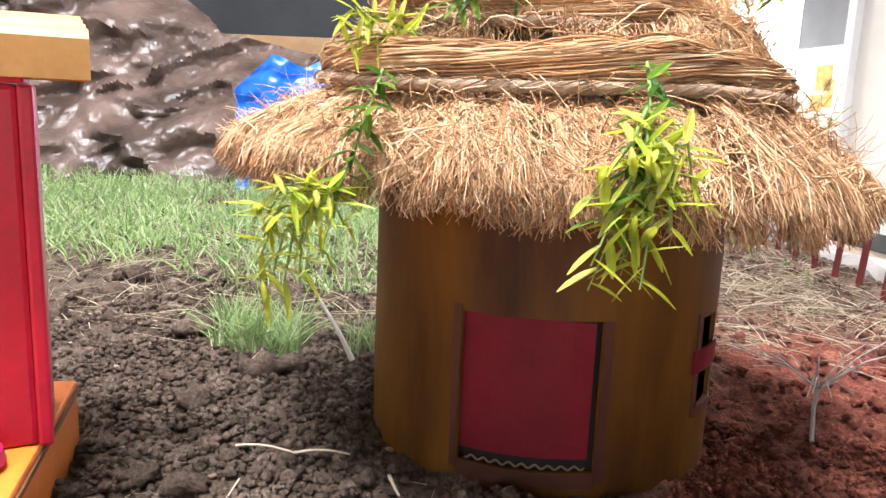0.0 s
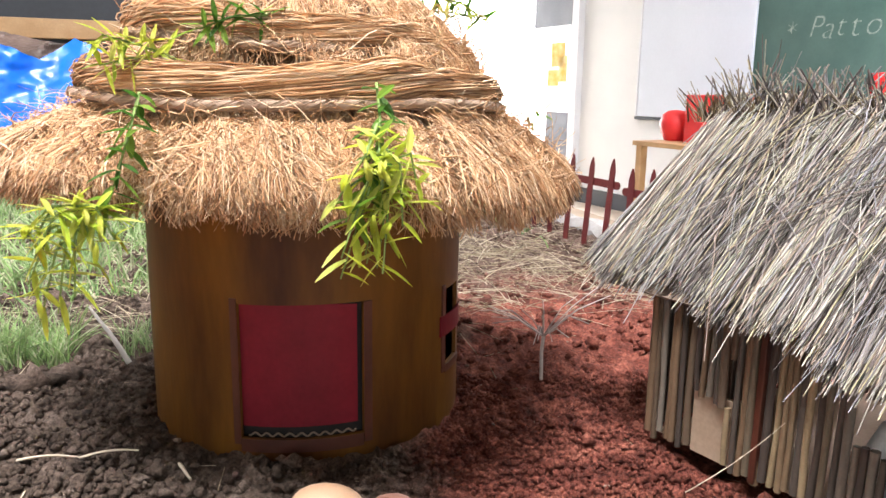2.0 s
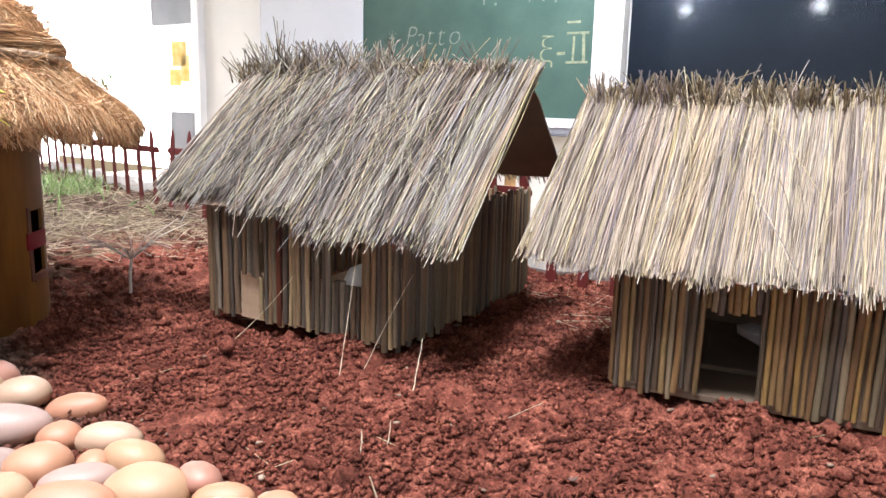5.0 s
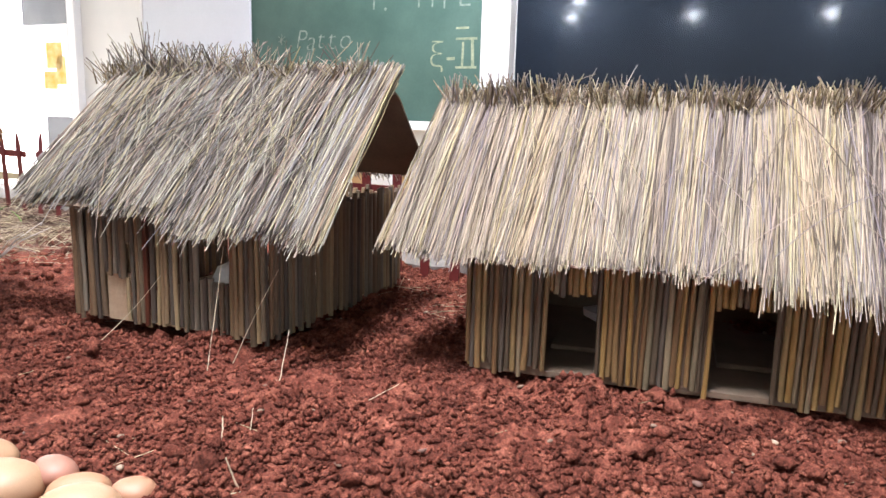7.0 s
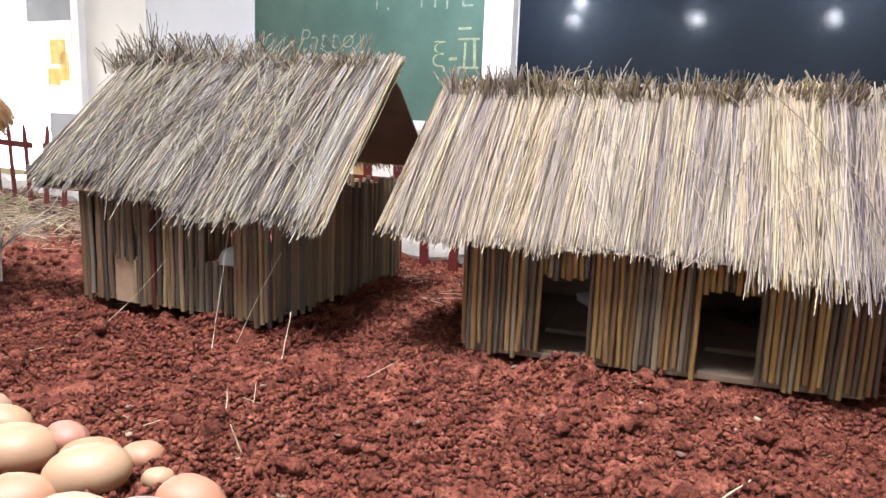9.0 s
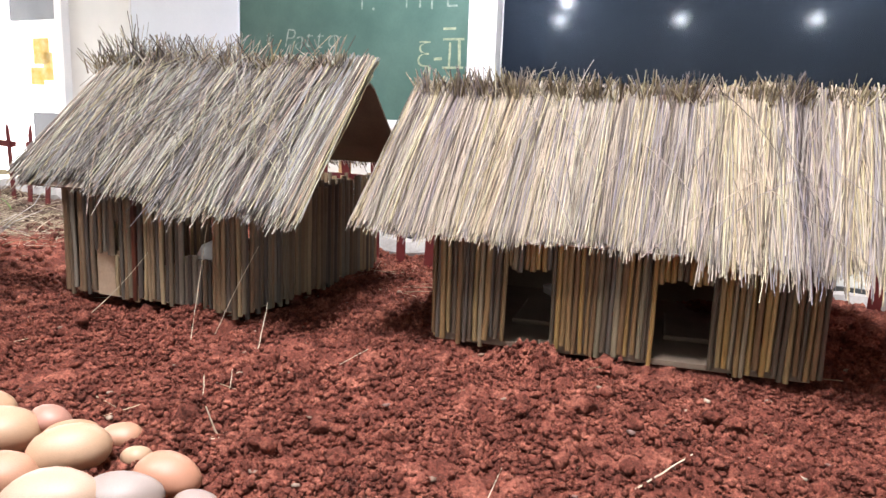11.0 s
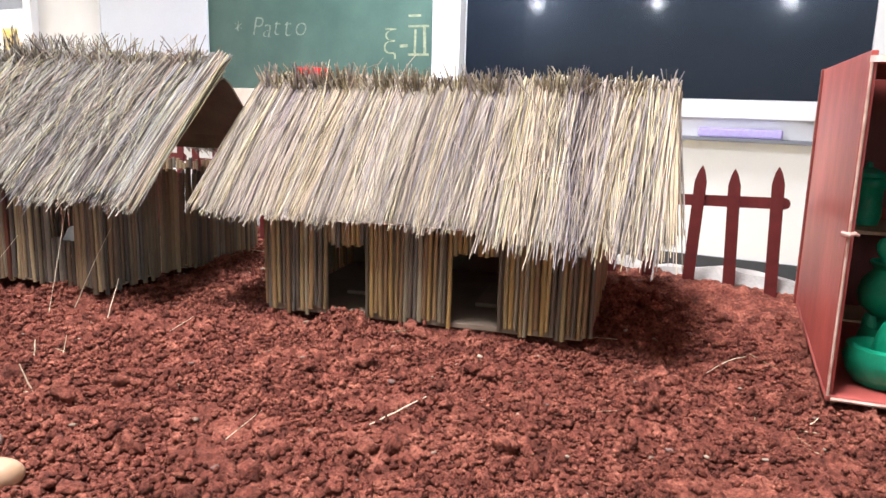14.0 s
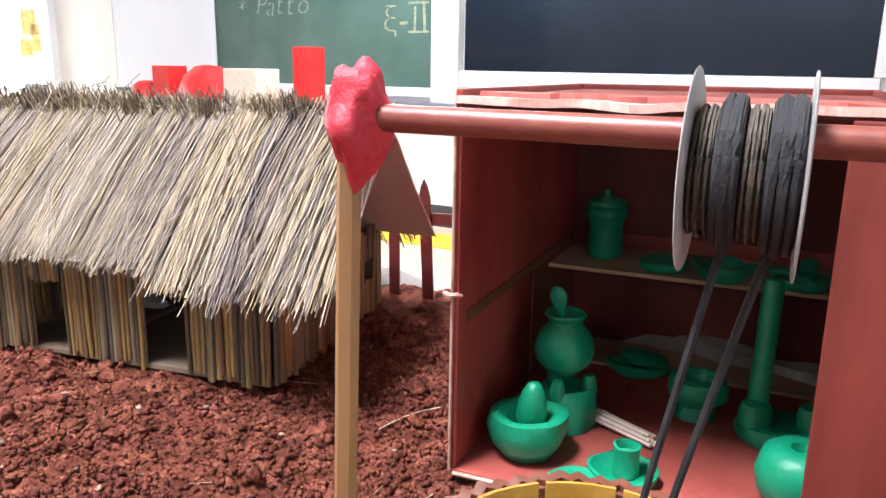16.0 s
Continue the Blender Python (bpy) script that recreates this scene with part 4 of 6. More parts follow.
part("door", curved_patch(-31.5, 8.5, 0.016, 0.091, 0.968, 0.03, 12, 0.086), M_REDDOOR, hut, "crimson painted door leaf standing ajar")
part("door_frame", curved_patch(-33, -30.7, 0.006, 0.091, 1.006, 0.012, 2), M_BROWN_DARK, hut, "dark red-brown door border")
part("door_frame", curved_patch(10.2, 13.0, 0.004, 0.088, 1.006, 0.012, 2), M_BROWN_DARK, hut, "dark red-brown door border")
part("door_frame", curved_patch(-30.5, 10, 0.002, 0.0095, 1.006, 0.012, 10), M_BROWN_DARK, hut, "dark red-brown door sill")
part("sill_flute", tube([hut_point(a, 0.0112 + 0.0010 * math.sin(a * 1.6), 0.965) for a in np.linspace(-29, 8, 90)], 0.0006, 5), M_CARD_SHADED, hut, "torn corrugated card edge")
part("window_bar", curved_patch(45, 66, 0.054, 0.067, 1.012, 0.012, 6), M_REDDOOR, hut, "red painted window bar")
part("window_frame", curved_patch(46.5, 49, 0.030, 0.086, 1.008, 0.012, 2), M_BROWN_DARK, hut, "dark red window border")
part("window_frame", curved_patch(49, 66, 0.029, 0.034, 1.008, 0.012, 6), M_BROWN_DARK, hut, "dark red window border")
# near-black cylinder stands in for the shade behind door and window
part("dark_interior", lathe([(0.088, -0.01), (0.088, 0.15)], 48), surface("interior_shade", (0.01, 0.008, 0.007), (0.02, 0.015, 0.012), 0.9), hut)


def eave_r(a):
    """Reach of the eave at a degrees from the front."""
    s, c = math.sin(radians(a)), math.cos(radians(a))
    return 0.180 - 0.026 * max(0.0, c) ** 1.5 + 0.006 * math.sin(radians(a * 4 + 30)) - 0.012 * max(0.0, -s) ** 2 - 0.010 * max(0.0, s)


def eave_z(a):
    s = math.sin(radians(a))
    return 0.146 + 0.002 * max(0.0, math.cos(radians(a))) + (0.010 * max(0.0, -s) ** 2) - 0.008 * max(0.0, s)


def roof_base(up=0.0, short=0.0):
    bm = bmesh.new()
    rings = []
    for t in (0.0, 1.0, 1.02):
        ring = []
        for i in range(64):
            a = -180 + 360 * i / 64
            r1, z1 = eave_r(a) - 0.012 - short, eave_z(a) + 0.004 + up
            r, z = (0.06 + (r1 - 0.06) * t, 0.235 + up + (z1 - 0.235 - up) * t)
            if t > 1:
                r, z = 0.09, z1 - 0.002
            ring.append(bm.verts.new((r * math.sin(radians(a)), -r * math.cos(radians(a)), z)))
        rings.append(ring)
    for p, q in zip(rings, rings[1:]):
        for i in range(64):
            j = (i + 1) % 64
            bm.faces.new((p[i], p[j], q[j], q[i]))
    bm.faces.new(rings[0])
    bmesh.ops.recalc_face_normals(bm, faces=bm.faces)
    return bm


part("roof_card", roof_base(), M_CARD, hut, "cardboard cone under the thatch")
# second cone, coloured dark so that gaps in the thatch read as shade
part("thatch_backing", roof_base(0.0035, 0.004), M_COIR_SHADED, hut, "coir backing, darkened for the shade between loose fibres")


def coir_tier(name, n, r0, z0, r1f, z1f, seed, bulge, over):
    """Bundled fibres running down and outwards."""
    g = np.random.default_rng(seed)
    nb = n // 165
    ba = -180 + 360 * (np.arange(nb) + g.uniform(-0.45, 0.45, nb)) / nb
    bskew, bl, bh = g.normal(0, 7, nb), g.normal(0, 0.06, nb), g.uniform(0, 1, nb) ** 1.2
    b = g.integers(0, nb, n)
    stray = g.random(n) < 0.16
    a0 = ba[b] + g.normal(0, 0.7, n) * np.where(stray, 4.0, 1.0)
    a1 = a0 + bskew[b] + g.normal(0, 1.9, n) * np.where(stray, 4.5, 1.0)
    k = 10
    t = np.linspace(0, 1, k)[None]
    s = g.uniform(-0.05, 0.45, n)[:, None] * (g.random(n)[:, None] < 0.65) + (1.0 + over + bl[b][:, None] + g.normal(0, 0.045, n)[:, None] - 0.0) * t
    s = np.minimum(s, 1.0 + over + 0.02 + 0.07 * g.random((n, 1)) ** 2)
    A = a0[:, None] + (a1 - a0)[:, None] * s + g.normal(0, 1.7, (n, 1)) * np.sin(s * g.uniform(8, 28, (n, 1)) + g.uniform(0, 6, (n, 1)))
    R1 = np.vectorize(r1f)(A)
    Z1 = np.vectorize(z1f)(A)
    h = (0.001 + bulge * bh[b] + 0.006 * g.random(n) ** 2)[:, None] * (0.12 + 0.88 * np.clip(s, 0, 1) ** 0.8)
    R = r0 + (R1 - r0) * s + h * 0.7
    Z = z0 + (Z1 - z0) * s + h * 0.75
    Z = Z - 0.05 * np.clip(s - 0.9, 0, 1)
    ar = np.radians(A)
    P3 = np.stack([R * np.sin(ar), -R * np.cos(ar), Z], -1)
    rad = 0.00027 * g.uniform(0.5, 1.9, n)[:, None] * (1 - 0.45 * t)
    return strand_mesh(name, P3, rad, M_THATCH, hut)


def coir_fuzz(name, n, r0, z0, r1f, z1f, seed):
    """Short crossed fibres that stand off the thatch."""
    g = np.random.default_rng(seed)
    t = np.linspace(0, 1, 5)[None]
    a = g.uniform(-180, 180, n)[:, None]
    s0 = g.uniform(0.16, 1.02, n)[:, None]
    ds = g.normal(0.10, 0.16, n)[:, None]
    da = g.normal(0, 9, n)[:, None]
    s = np.clip(s0 + ds * t, 0.0, 1.06)
    A = a + da * t
    lift = (0.004 + 0.010 * g.random((n, 1))) + 0.008 * g.standard_normal((n, 1)) * t * t + 0.003 * np.sin(t * 5 + g.uniform(0, 6, (n, 1)))
    R = r0 + (np.vectorize(r1f)(A) - r0) * s + lift * 0.7
    Z = z0 + (np.vectorize(z1f)(A) - z0) * s + lift * 0.75 + 0.005
    ar = np.radians(A)
    return strand_mesh(name, np.stack([R * np.sin(ar), -R * np.cos(ar), Z], -1), 0.00026 * g.uniform(0.5, 1.6, (n, 1)) * (1 - 0.4 * t), M_THATCH, hut)


coir_tier("thatch", 19000, 0.110, 0.197, eave_r, eave_z, 31, 0.016, 0.0)
coir_fuzz("thatch_fuzz", 2200, 0.110, 0.194, eave_r, eave_z, 32)
coir_tier("upper_thatch", 6500, 0.066, 0.250, lambda a: 0.104 + 0.004 * math.sin(radians(a * 3)), lambda a: 0.211, 33, 0.007, 0.0)
coir_fuzz("thatch_fuzz", 1500, 0.066, 0.248, lambda a: 0.108, lambda a: 0.206, 34)
coir_tier("top_thatch", 3600, 0.02, 0.300, lambda a: 0.092, lambda a: 0.228, 35, 0.006, 0.04)
# core coloured dark for the shade between the upper fibres
part("roof_core", lathe([(0.120, 0.194), (0.107, 0.207), (0.070, 0.246), (0.02, 0.296), (0.0, 0.30)], 40), M_COIR_SHADED, hut, "dense coir core, darkened for the shade between fibres")


def band(name, radius, z, thick, n, seed, tilt=0.0, shift=0.0):
    """A roll of coir bound round the roof."""
    g = np.random.default_rng(seed)
    k = 26
    a = np.linspace(0, 360, k)[None] * g.uniform(0.15, 0.5, (n, 1)) + g.uniform(0, 360, (n, 1))
    wisp = g.integers(0, 14, (n, 1))
    ph = wisp * 0.45 + g.normal(0, 0.5, (n, 1)) + a * (0.022 + 0.004 * np.sin(wisp * 2.1))
    rr = thick * g.random((n, 1)) ** 0.4 * (0.85 + 0.25 * np.sin(wisp * 1.7 + np.radians(a * 9)) + 0.12 * np.sin(np.radians(a * 5))) + 0.0022 * g.standard_normal((n, 1)) * np.sin(np.radians(a * 6 + 360 * g.random((n, 1))))
    R = radius + rr * np.cos(ph) * 0.8 + 0.002 * np.sin(np.radians(a * 7 + 40))
    Z = z + rr * np.sin(ph) + tilt * np.cos(np.radians(a - 90)) + 0.0015 * np.sin(np.radians(a * 4))
    ar = np.radians(a)
    return strand_mesh(name, np.stack([R * np.sin(ar) + shift, -R * np.cos(ar), Z], -1), np.broadcast_to(0.00034 * g.uniform(0.5, 2.0, (n, 1)), R.shape), M_THATCH, hut)


band("coir_band", 0.120, 0.2055, 0.0088, 1500, 41, -0.002, -0.005)
band("coir_band", 0.097, 0.231, 0.0082, 1100, 42, -0.008)
for rr, zz, tl, sh in ((0.1275, 0.1955, -0.002, -0.005), (0.1025, 0.2225, -0.008, 0.0)):
    part("binding_rope", tube([(rr * math.sin(radians(a)) + sh, -rr * math.cos(radians(a)), zz + tl * math.sin(radians(a)) + 0.0018 * math.sin(radians(a * 3))) for a in range(0, 364, 4)], 0.0026, 8), M_ROPE, hut, "grey-brown jute rope", True)
    g = np.random.default_rng(int(rr * 1e4))
    a = np.radians(np.linspace(0, 14, 8)[None] + g.uniform(0, 360, (500, 1)))
    q = g.uniform(0, 6.28, (500, 1)) + np.linspace(0, 5, 8)[None]
    fz = 0.0024 + 0.0016 * g.random((500, 1)) * np.linspace(0, 1, 8)[None] ** 2
    strand_mesh("rope_fibre", np.stack([(rr + fz * np.cos(q)) * np.sin(a) + sh, -(rr + fz * np.cos(q)) * np.cos(a), zz + tl * np.sin(a) + fz * np.sin(q) + 0.0018 * np.sin(3 * a)], -1), np.full((500, 8), 0.00028), M_ROPE, hut)


# ---- artificial sprigs on the hut ----
def leaf_mesh(bm, base, way, length, width, droop):
    way = Vector(way).normalized()
    side = way.cross(Vector((random.uniform(-0.4, 0.4), random.uniform(-0.4, 0.4), 1))).normalized()
    up = side.cross(way).normalized()
    rows = []
    for k in range(5):
        t = k / 4
        c = Vector(base) + way * length * t + Vector((0, 0, -droop * t * t))
        w = width * (math.sin(math.pi * (0.10 + 0.86 * t)) ** 0.8)
        rows.append((bm.verts.new(c - side * w + up * w * 0.35), bm.verts.new(c), bm.verts.new(c + side * w + up * w * 0.35)))
    for p, q in zip(rows, rows[1:]):
        bm.faces.new((p[0], p[1], q[1], q[0]))
        bm.faces.new((p[1], p[2], q[2], q[1]))


def sprig(pts, leaf, n, mat, label, seed, width=0.0022, spread=1.0):
    random.seed(seed)
    ob = thing("leaf_sprig", pose(*pts[0]), label, "artificial plant", "leaf sprigs on the hut")
    o = Vector(pts[0])
    loc = [Vector(p) - o for p in pts]
    part("stem", tube(loc, 0.0008, 6, taper=0.5), M_STEM, ob)
    bm = bmesh.new()
    for i in range(n):
        t = (i + 0.5) / n * (len(loc) - 1)
        k = min(int(t), len(loc) - 2)
        p = loc[k].lerp(loc[k + 1], t - k)
        d = (loc[k + 1] - loc[k]).normalized()
        a = i * 2.4 + random.uniform(-0.4, 0.4)
        side = Vector((math.cos(a), -abs(math.sin(a)) * 0.4, math.sin(a) * 0.75))
        w = d * random.uniform(0.15, 0.7) + side * spread
        leaf_mesh(bm, p, w, leaf * random.uniform(0.7, 1.25), width * random.uniform(0.8, 1.2), leaf * random.uniform(0.0, 0.2))
    bmesh.ops.solidify(bm, geom=list(bm.faces), thickness=0.00025)
    lv = part("leaves", bm, mat, ob)
    lv["kind"] = "stuff"
    return ob


BRIGHT, DEEP = "yellow-green artificial leaf sprig hanging on the thatch", "dark green leafy twig tucked into the thatch"
sprig([(0.080, 0.306, 0.206), (0.076, 0.280, 0.188), (0.070, 0.266, 0.168), (0.056, 0.260, 0.148)], 0.0130, 26, M_LEAF_DARK, DEEP, 51, 0.0022)
fan = random.Random(21)
for i in range(9):
    ex, ez = fan.uniform(0.042, 0.090), fan.uniform(0.124, 0.166)
    sprig([(0.074, 0.278, 0.188 - 0.003 * i), (0.5 * (0.074 + ex) + 0.003, 0.262, 0.5 * (0.186 + ez) + 0.006), (ex, 0.258 + fan.uniform(-0.004, 0.006), ez)], 0.0150, 14, M_LEAF, BRIGHT, 60 + i, 0.0017, 1.4)
sprig([(-0.026, 0.325, 0.200), (-0.031, 0.308, 0.180), (-0.040, 0.300, 0.152)], 0.0120, 24, M_LEAF_DARK, DEEP, 71, 0.0022)
for i in range(9):
    ex, ez = fan.uniform(-0.078, -0.036), fan.uniform(0.100, 0.142)
    sprig([(-0.043, 0.300, 0.152), (0.5 * (-0.043 + ex) - 0.004, 0.294, 0.5 * (0.152 + ez) + 0.008), (ex, 0.291 + fan.uniform(-0.004, 0.008), ez)], 0.0145, 12, M_LEAF, BRIGHT, 80 + i, 0.0014, 1.4)
sprig([(-0.010, 0.350, 0.216), (-0.026, 0.346, 0.222), (-0.042, 0.344, 0.226)], 0.014, 24, M_LEAF, BRIGHT, 91, 0.0014)
sprig([(-0.016, 0.348, 0.214), (-0.030, 0.345, 0.216), (-0.044, 0.344, 0.212)], 0.014, 20, M_LEAF, BRIGHT, 92, 0.0014)
sprig([(0.034, 0.342, 0.238), (0.016, 0.340, 0.236), (0.002, 0.338, 0.230)], 0.013, 26, M_LEAF_DARK, DEEP, 93, 0.0016)
sprig([(0.130, 0.410, 0.250), (0.150, 0.408, 0.250), (0.172, 0.406, 0.246)], 0.012, 28, M_LEAF_DARK, DEEP, 94, 0.0014)
sprig([(0.135, 0.408, 0.258), (0.155, 0.406, 0.256), (0.168, 0.404, 0.248)], 0.012, 24, M_LEAF, BRIGHT, 95, 0.0014)
sprig([(0.225, 0.490, 0.165), (0.240, 0.488, 0.176), (0.252, 0.486, 0.190)], 0.010, 12, M_LEAF_DARK, DEEP, 96, 0.0016)
random.seed(3)

# ---- picket fence ----
def picket_mesh():
    bm = bmesh.new()
    w, h, t = 0.0055, 0.112, 0.0018
    out = [(-w, -0.02), (w, -0.02), (w, h - 0.016), (w * 0.55, h - 0.006), (0, h), (-w * 0.55, h - 0.006), (-w, h - 0.016)]
    a = [bm.verts.new((x, -t / 2, z)) for x, z in out]
    b = [bm.verts.new((x, t / 2, z)) for x, z in out]
    bm.faces.new(a)
    bm.faces.new(list(reversed(b)))
    for i in range(len(out)):
        j = (i + 1) % len(out)
        bm.faces.new((a[j], a[i], b[i], b[j]))
    me = bpy.data.meshes.new("picket")
    bm.to_mesh(me)
    bm.free()
    me.materials.append(M_FENCE)
    return me


def rail_mesh(length):
    bm = bmesh.new()
    w, t = 0.0052, 0.0018
    out = [(w * math.sin(radians(a)) + length / 2, w * math.cos(radians(a))) for a in range(0, 181, 20)]
    out += [(-w * math.sin(radians(a)) - length / 2, -w * math.cos(radians(a))) for a in range(0, 181, 20)]
    a = [bm.verts.new((x, -t / 2, z)) for x, z in out]
    b = [bm.verts.new((x, t / 2, z)) for x, z in out]
    bm.faces.new(a)
    bm.faces.new(list(reversed(b)))
    for i in range(len(out)):
        j = (i + 1) % len(out)
        bm.faces.new((a[j], a[i], b[i], b[j]))
    bmesh.ops.recalc_face_normals(bm, faces=bm.faces)
    me = bpy.data.meshes.new("rail")
    bm.to_mesh(me)
    bm.free()
    me.materials.append(M_FENCE)
    return me


PICKET, RAIL = picket_mesh(), rail_mesh(0.118)
fence_line = [(0.702, -0.326), (0.668, -0.180), (0.640, -0.03), (0.615, 0.11), (0.588, 0.25), (0.566, 0.39), (0.548, 0.53), (0.530, 0.67), (0.514, 0.81), (0.500, 0.95), (0.488, 1.09), (0.484, 1.23), (0.482, 1.37), (0.482, 1.51), (0.482, 1.65)]
fence_line = [(0.728, -0.455)] + fence_line
for (ax, ay), (bx, by) in zip(fence_line, fence_line[1:]):
    yaw = math.degrees(math.atan2(by - ay, bx - ax))
    mx, my = (ax + bx) / 2, (ay + by) / 2
    z = float(ground_z(mx, my)) + (0.016 if my > 0.3 else 0.0)
    fence = thing("picket_fence", pose(mx, my, z, random.uniform(-3, 3), random.uniform(-2, 2), yaw), "maroon painted picket fence panel of craft sticks", "fence", "fence panels")
    L = math.hypot(bx - ax, by - ay)
    count = 3 if my > 0.55 else 4
    for i in range(count):
        ob = new("picket", PICKET)
        ob.parent = fence
        ob.matrix_local = pose(-L / 2 + (i + 0.5) * L / count + random.uniform(-0.002, 0.002), 0, random.uniform(-0.006, 0.002), 0, random.uniform(-3, 3), 0)
    ob = new("rail", RAIL)
    ob.parent = fence
    ob.matrix_local = pose(0, -0.0026, 0.075, 0, random.uniform(-1.5, 1.5), 0)
# cement rim outside the fence
rim = bmesh.new()
rim_pts = [(float(bed_edge(y)) + 0.012, y, -0.012 + 0.004 * math.sin(y * 41)) for y in np.linspace(-0.62, 1.7, 90)]
tube(rim_pts, 0.022, 8, rim)
for v in rim.verts:
    v.co += 0.006 * Vector(noise.noise_vector(v.co * 45))
structure("kerb", rim, M_RIM, "rough grey cement rim of the earth bed", category="rim")

# ---- pebbles ----
ICO3 = icosphere(3)


def pebble_mesh(seed, material):
    g = np.random.default_rng(seed)
    v, f = ICO3
    o = g.uniform(0, 9, 3)
    w = np.array([noise.noise(Vector(p) * 0.8 + Vector(o)) for p in v])
    me = bpy.data.meshes.new("pebble")
    me.from_pydata((v * (1 + 0.14 * w[:, None])).tolist(), [], f.tolist())
    me.shade_smooth()
    me.materials.append(material)
    return me


PEBBLES = [[pebble_mesh(i + 10 * k, m) for i in range(4)] for k, m in enumerate(M_PEBBLES)]
TONES = ("smooth cream pebble half sunk in red earth", "smooth peach-coloured pebble half sunk in red earth", "smooth mauve-grey pebble half sunk in red earth")


def lay_pebbles(rows, seed):
    """rows: x, y, half length, half width, turn, tone."""
    rr = random.Random(seed)
    for x, y, a, b, yaw, tone in rows:
        ob = new("pebble", PEBBLES[tone][rr.randrange(4)])
        c = 0.8 * min(a, b)
        ob.matrix_world = pose(x, y, float(ground_z(x, y)) + c * 0.46, rr.uniform(-7, 7), rr.uniform(-7, 7), yaw) @ Matrix.Diagonal((a * 1.07, b * 1.1, c * 1.1, 1))
        tagged(ob, TONES[tone], "pebble", "border of pebbles")


# beside the round hut, before the weathered house, before the golden house
lay_pebbles([(0.049, 0.281, 0.0193, 0.0170, -20, 0), (0.082, 0.280, 0.0156, 0.0135, -10, 1), (0.064, 0.252, 0.0161, 0.0173, -30, 0), (0.086, 0.231, 0.0150, 0.0125, -30, 0), (0.039, 0.238, 0.0111, 0.0139, -20, 1),
             (0.064, 0.202, 0.0265, 0.0151, -40, 2), (0.107, 0.201, 0.0173, 0.0100, -40, 1), (0.036, 0.203, 0.0150, 0.0110, -39, 0), (0.018, 0.262, 0.015, 0.013, 10, 0), (0.014, 0.225, 0.016, 0.013, 40, 2)], 1)
lay_pebbles([(0.087, 0.170, 0.0114, 0.0104, -40, 1), (0.104, 0.148, 0.0160, 0.0105, -35, 0), (0.070, 0.148, 0.0147, 0.0145, -39, 1), (0.090, 0.131, 0.0075, 0.0087, -23, 1), (0.106, 0.123, 0.0149, 0.0109, -60, 0),
             (0.080, 0.122, 0.0174, 0.0095, -23, 2), (0.070, 0.102, 0.0183, 0.0110, -39, 1), (0.102, 0.096, 0.0201, 0.0157, -45, 0), (0.124, 0.087, 0.0095, 0.0122, 0, 1), (0.125, 0.067, 0.0143, 0.0095, -39, 0), (0.052, 0.165, 0.0141, 0.0128, -15, 2), (0.046, 0.128, 0.015, 0.013, 20, 0)], 2)
lay_pebbles([(0.106, 0.032, 0.0183, 0.0142, -30, 0), (0.078, 0.040, 0.0165, 0.0130, -39, 1), (0.082, -0.002, 0.0201, 0.0136, -45, 0), (0.105, -0.019, 0.0169, 0.0122, -50, 2), (0.126, -0.020, 0.0146, 0.0115, -60, 1),
             (0.124, -0.045, 0.0095, 0.0070, -50, 2), (0.094, -0.048, 0.0127, 0.0127, -50, 0), (0.101, -0.074, 0.0125, 0.0112, -25, 0), (0.104, -0.102, 0.0132, 0.0100, -26, 0), (0.139, 0.040, 0.0098, 0.0087, -49, 1), (0.066, -0.047, 0.0142, 0.0096, -56, 2), (0.130, 0.013, 0.0072, 0.0062, -54, 0), (0.070, -0.078, 0.015, 0.012, -30, 1)], 3)

# ---- kitchen box ----
KM = Matrix(((0.26, 0.966, 0, 0.455), (-0.966, 0.26, 0, -0.394), (0, 0, 1, -0.006), (0, 0, 0, 1)))  # x along the front, y to the back
kb = thing("kitchen_box", KM, "maroon-painted open cardboard box kitchen with a shelf", "box")
KW, KD, KH = 0.205, 0.245, 0.208
part("base", box(0, 0, 0, KW, KD, 0.004, 0.001), M_BOX_OUT, kb)
part("side_panel", box(0, 0, 0.0045, 0.004, KD, KH, 0.001), M_BOX_SIDE, kb, "red-washed side panel with pale torn edge")
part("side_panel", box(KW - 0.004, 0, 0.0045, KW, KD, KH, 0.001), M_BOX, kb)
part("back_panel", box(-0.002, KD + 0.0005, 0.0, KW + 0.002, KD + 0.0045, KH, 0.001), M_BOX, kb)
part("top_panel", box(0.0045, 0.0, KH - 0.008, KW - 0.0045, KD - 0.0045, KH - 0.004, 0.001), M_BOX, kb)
def torn_strip(x0, x1, y0, y1, z, thick, seed, n=48):
    """A torn card edge: ragged front line, slightly buckled."""
    bm = bmesh.new()
    rows = []
    for i in range(n + 1):
        x = x0 + (x1 - x0) * i / n
        f = y0 + 0.0028 * noise.noise((x * 160, seed, 0)) + 0.003 * noise.noise((x * 45, seed, 2))
        q = z + 0.0022 * noise.noise((x * 38, seed, 5))
        rows.append([bm.verts.new(p) for p in ((x, f, q - 0.0012), (x, f + 0.001, q + thick), (x, y1, z + thick), (x, y1, z))])
    for p, q in zip(rows, rows[1:]):
        for u in range(4):
            bm.faces.new((p[u], q[u], q[(u + 1) % 4], p[(u + 1) % 4]))
    bm.faces.new(rows[0])
    bm.faces.new(list(reversed(rows[-1])))
    bmesh.ops.recalc_face_normals(bm, faces=bm.faces)
    return bm


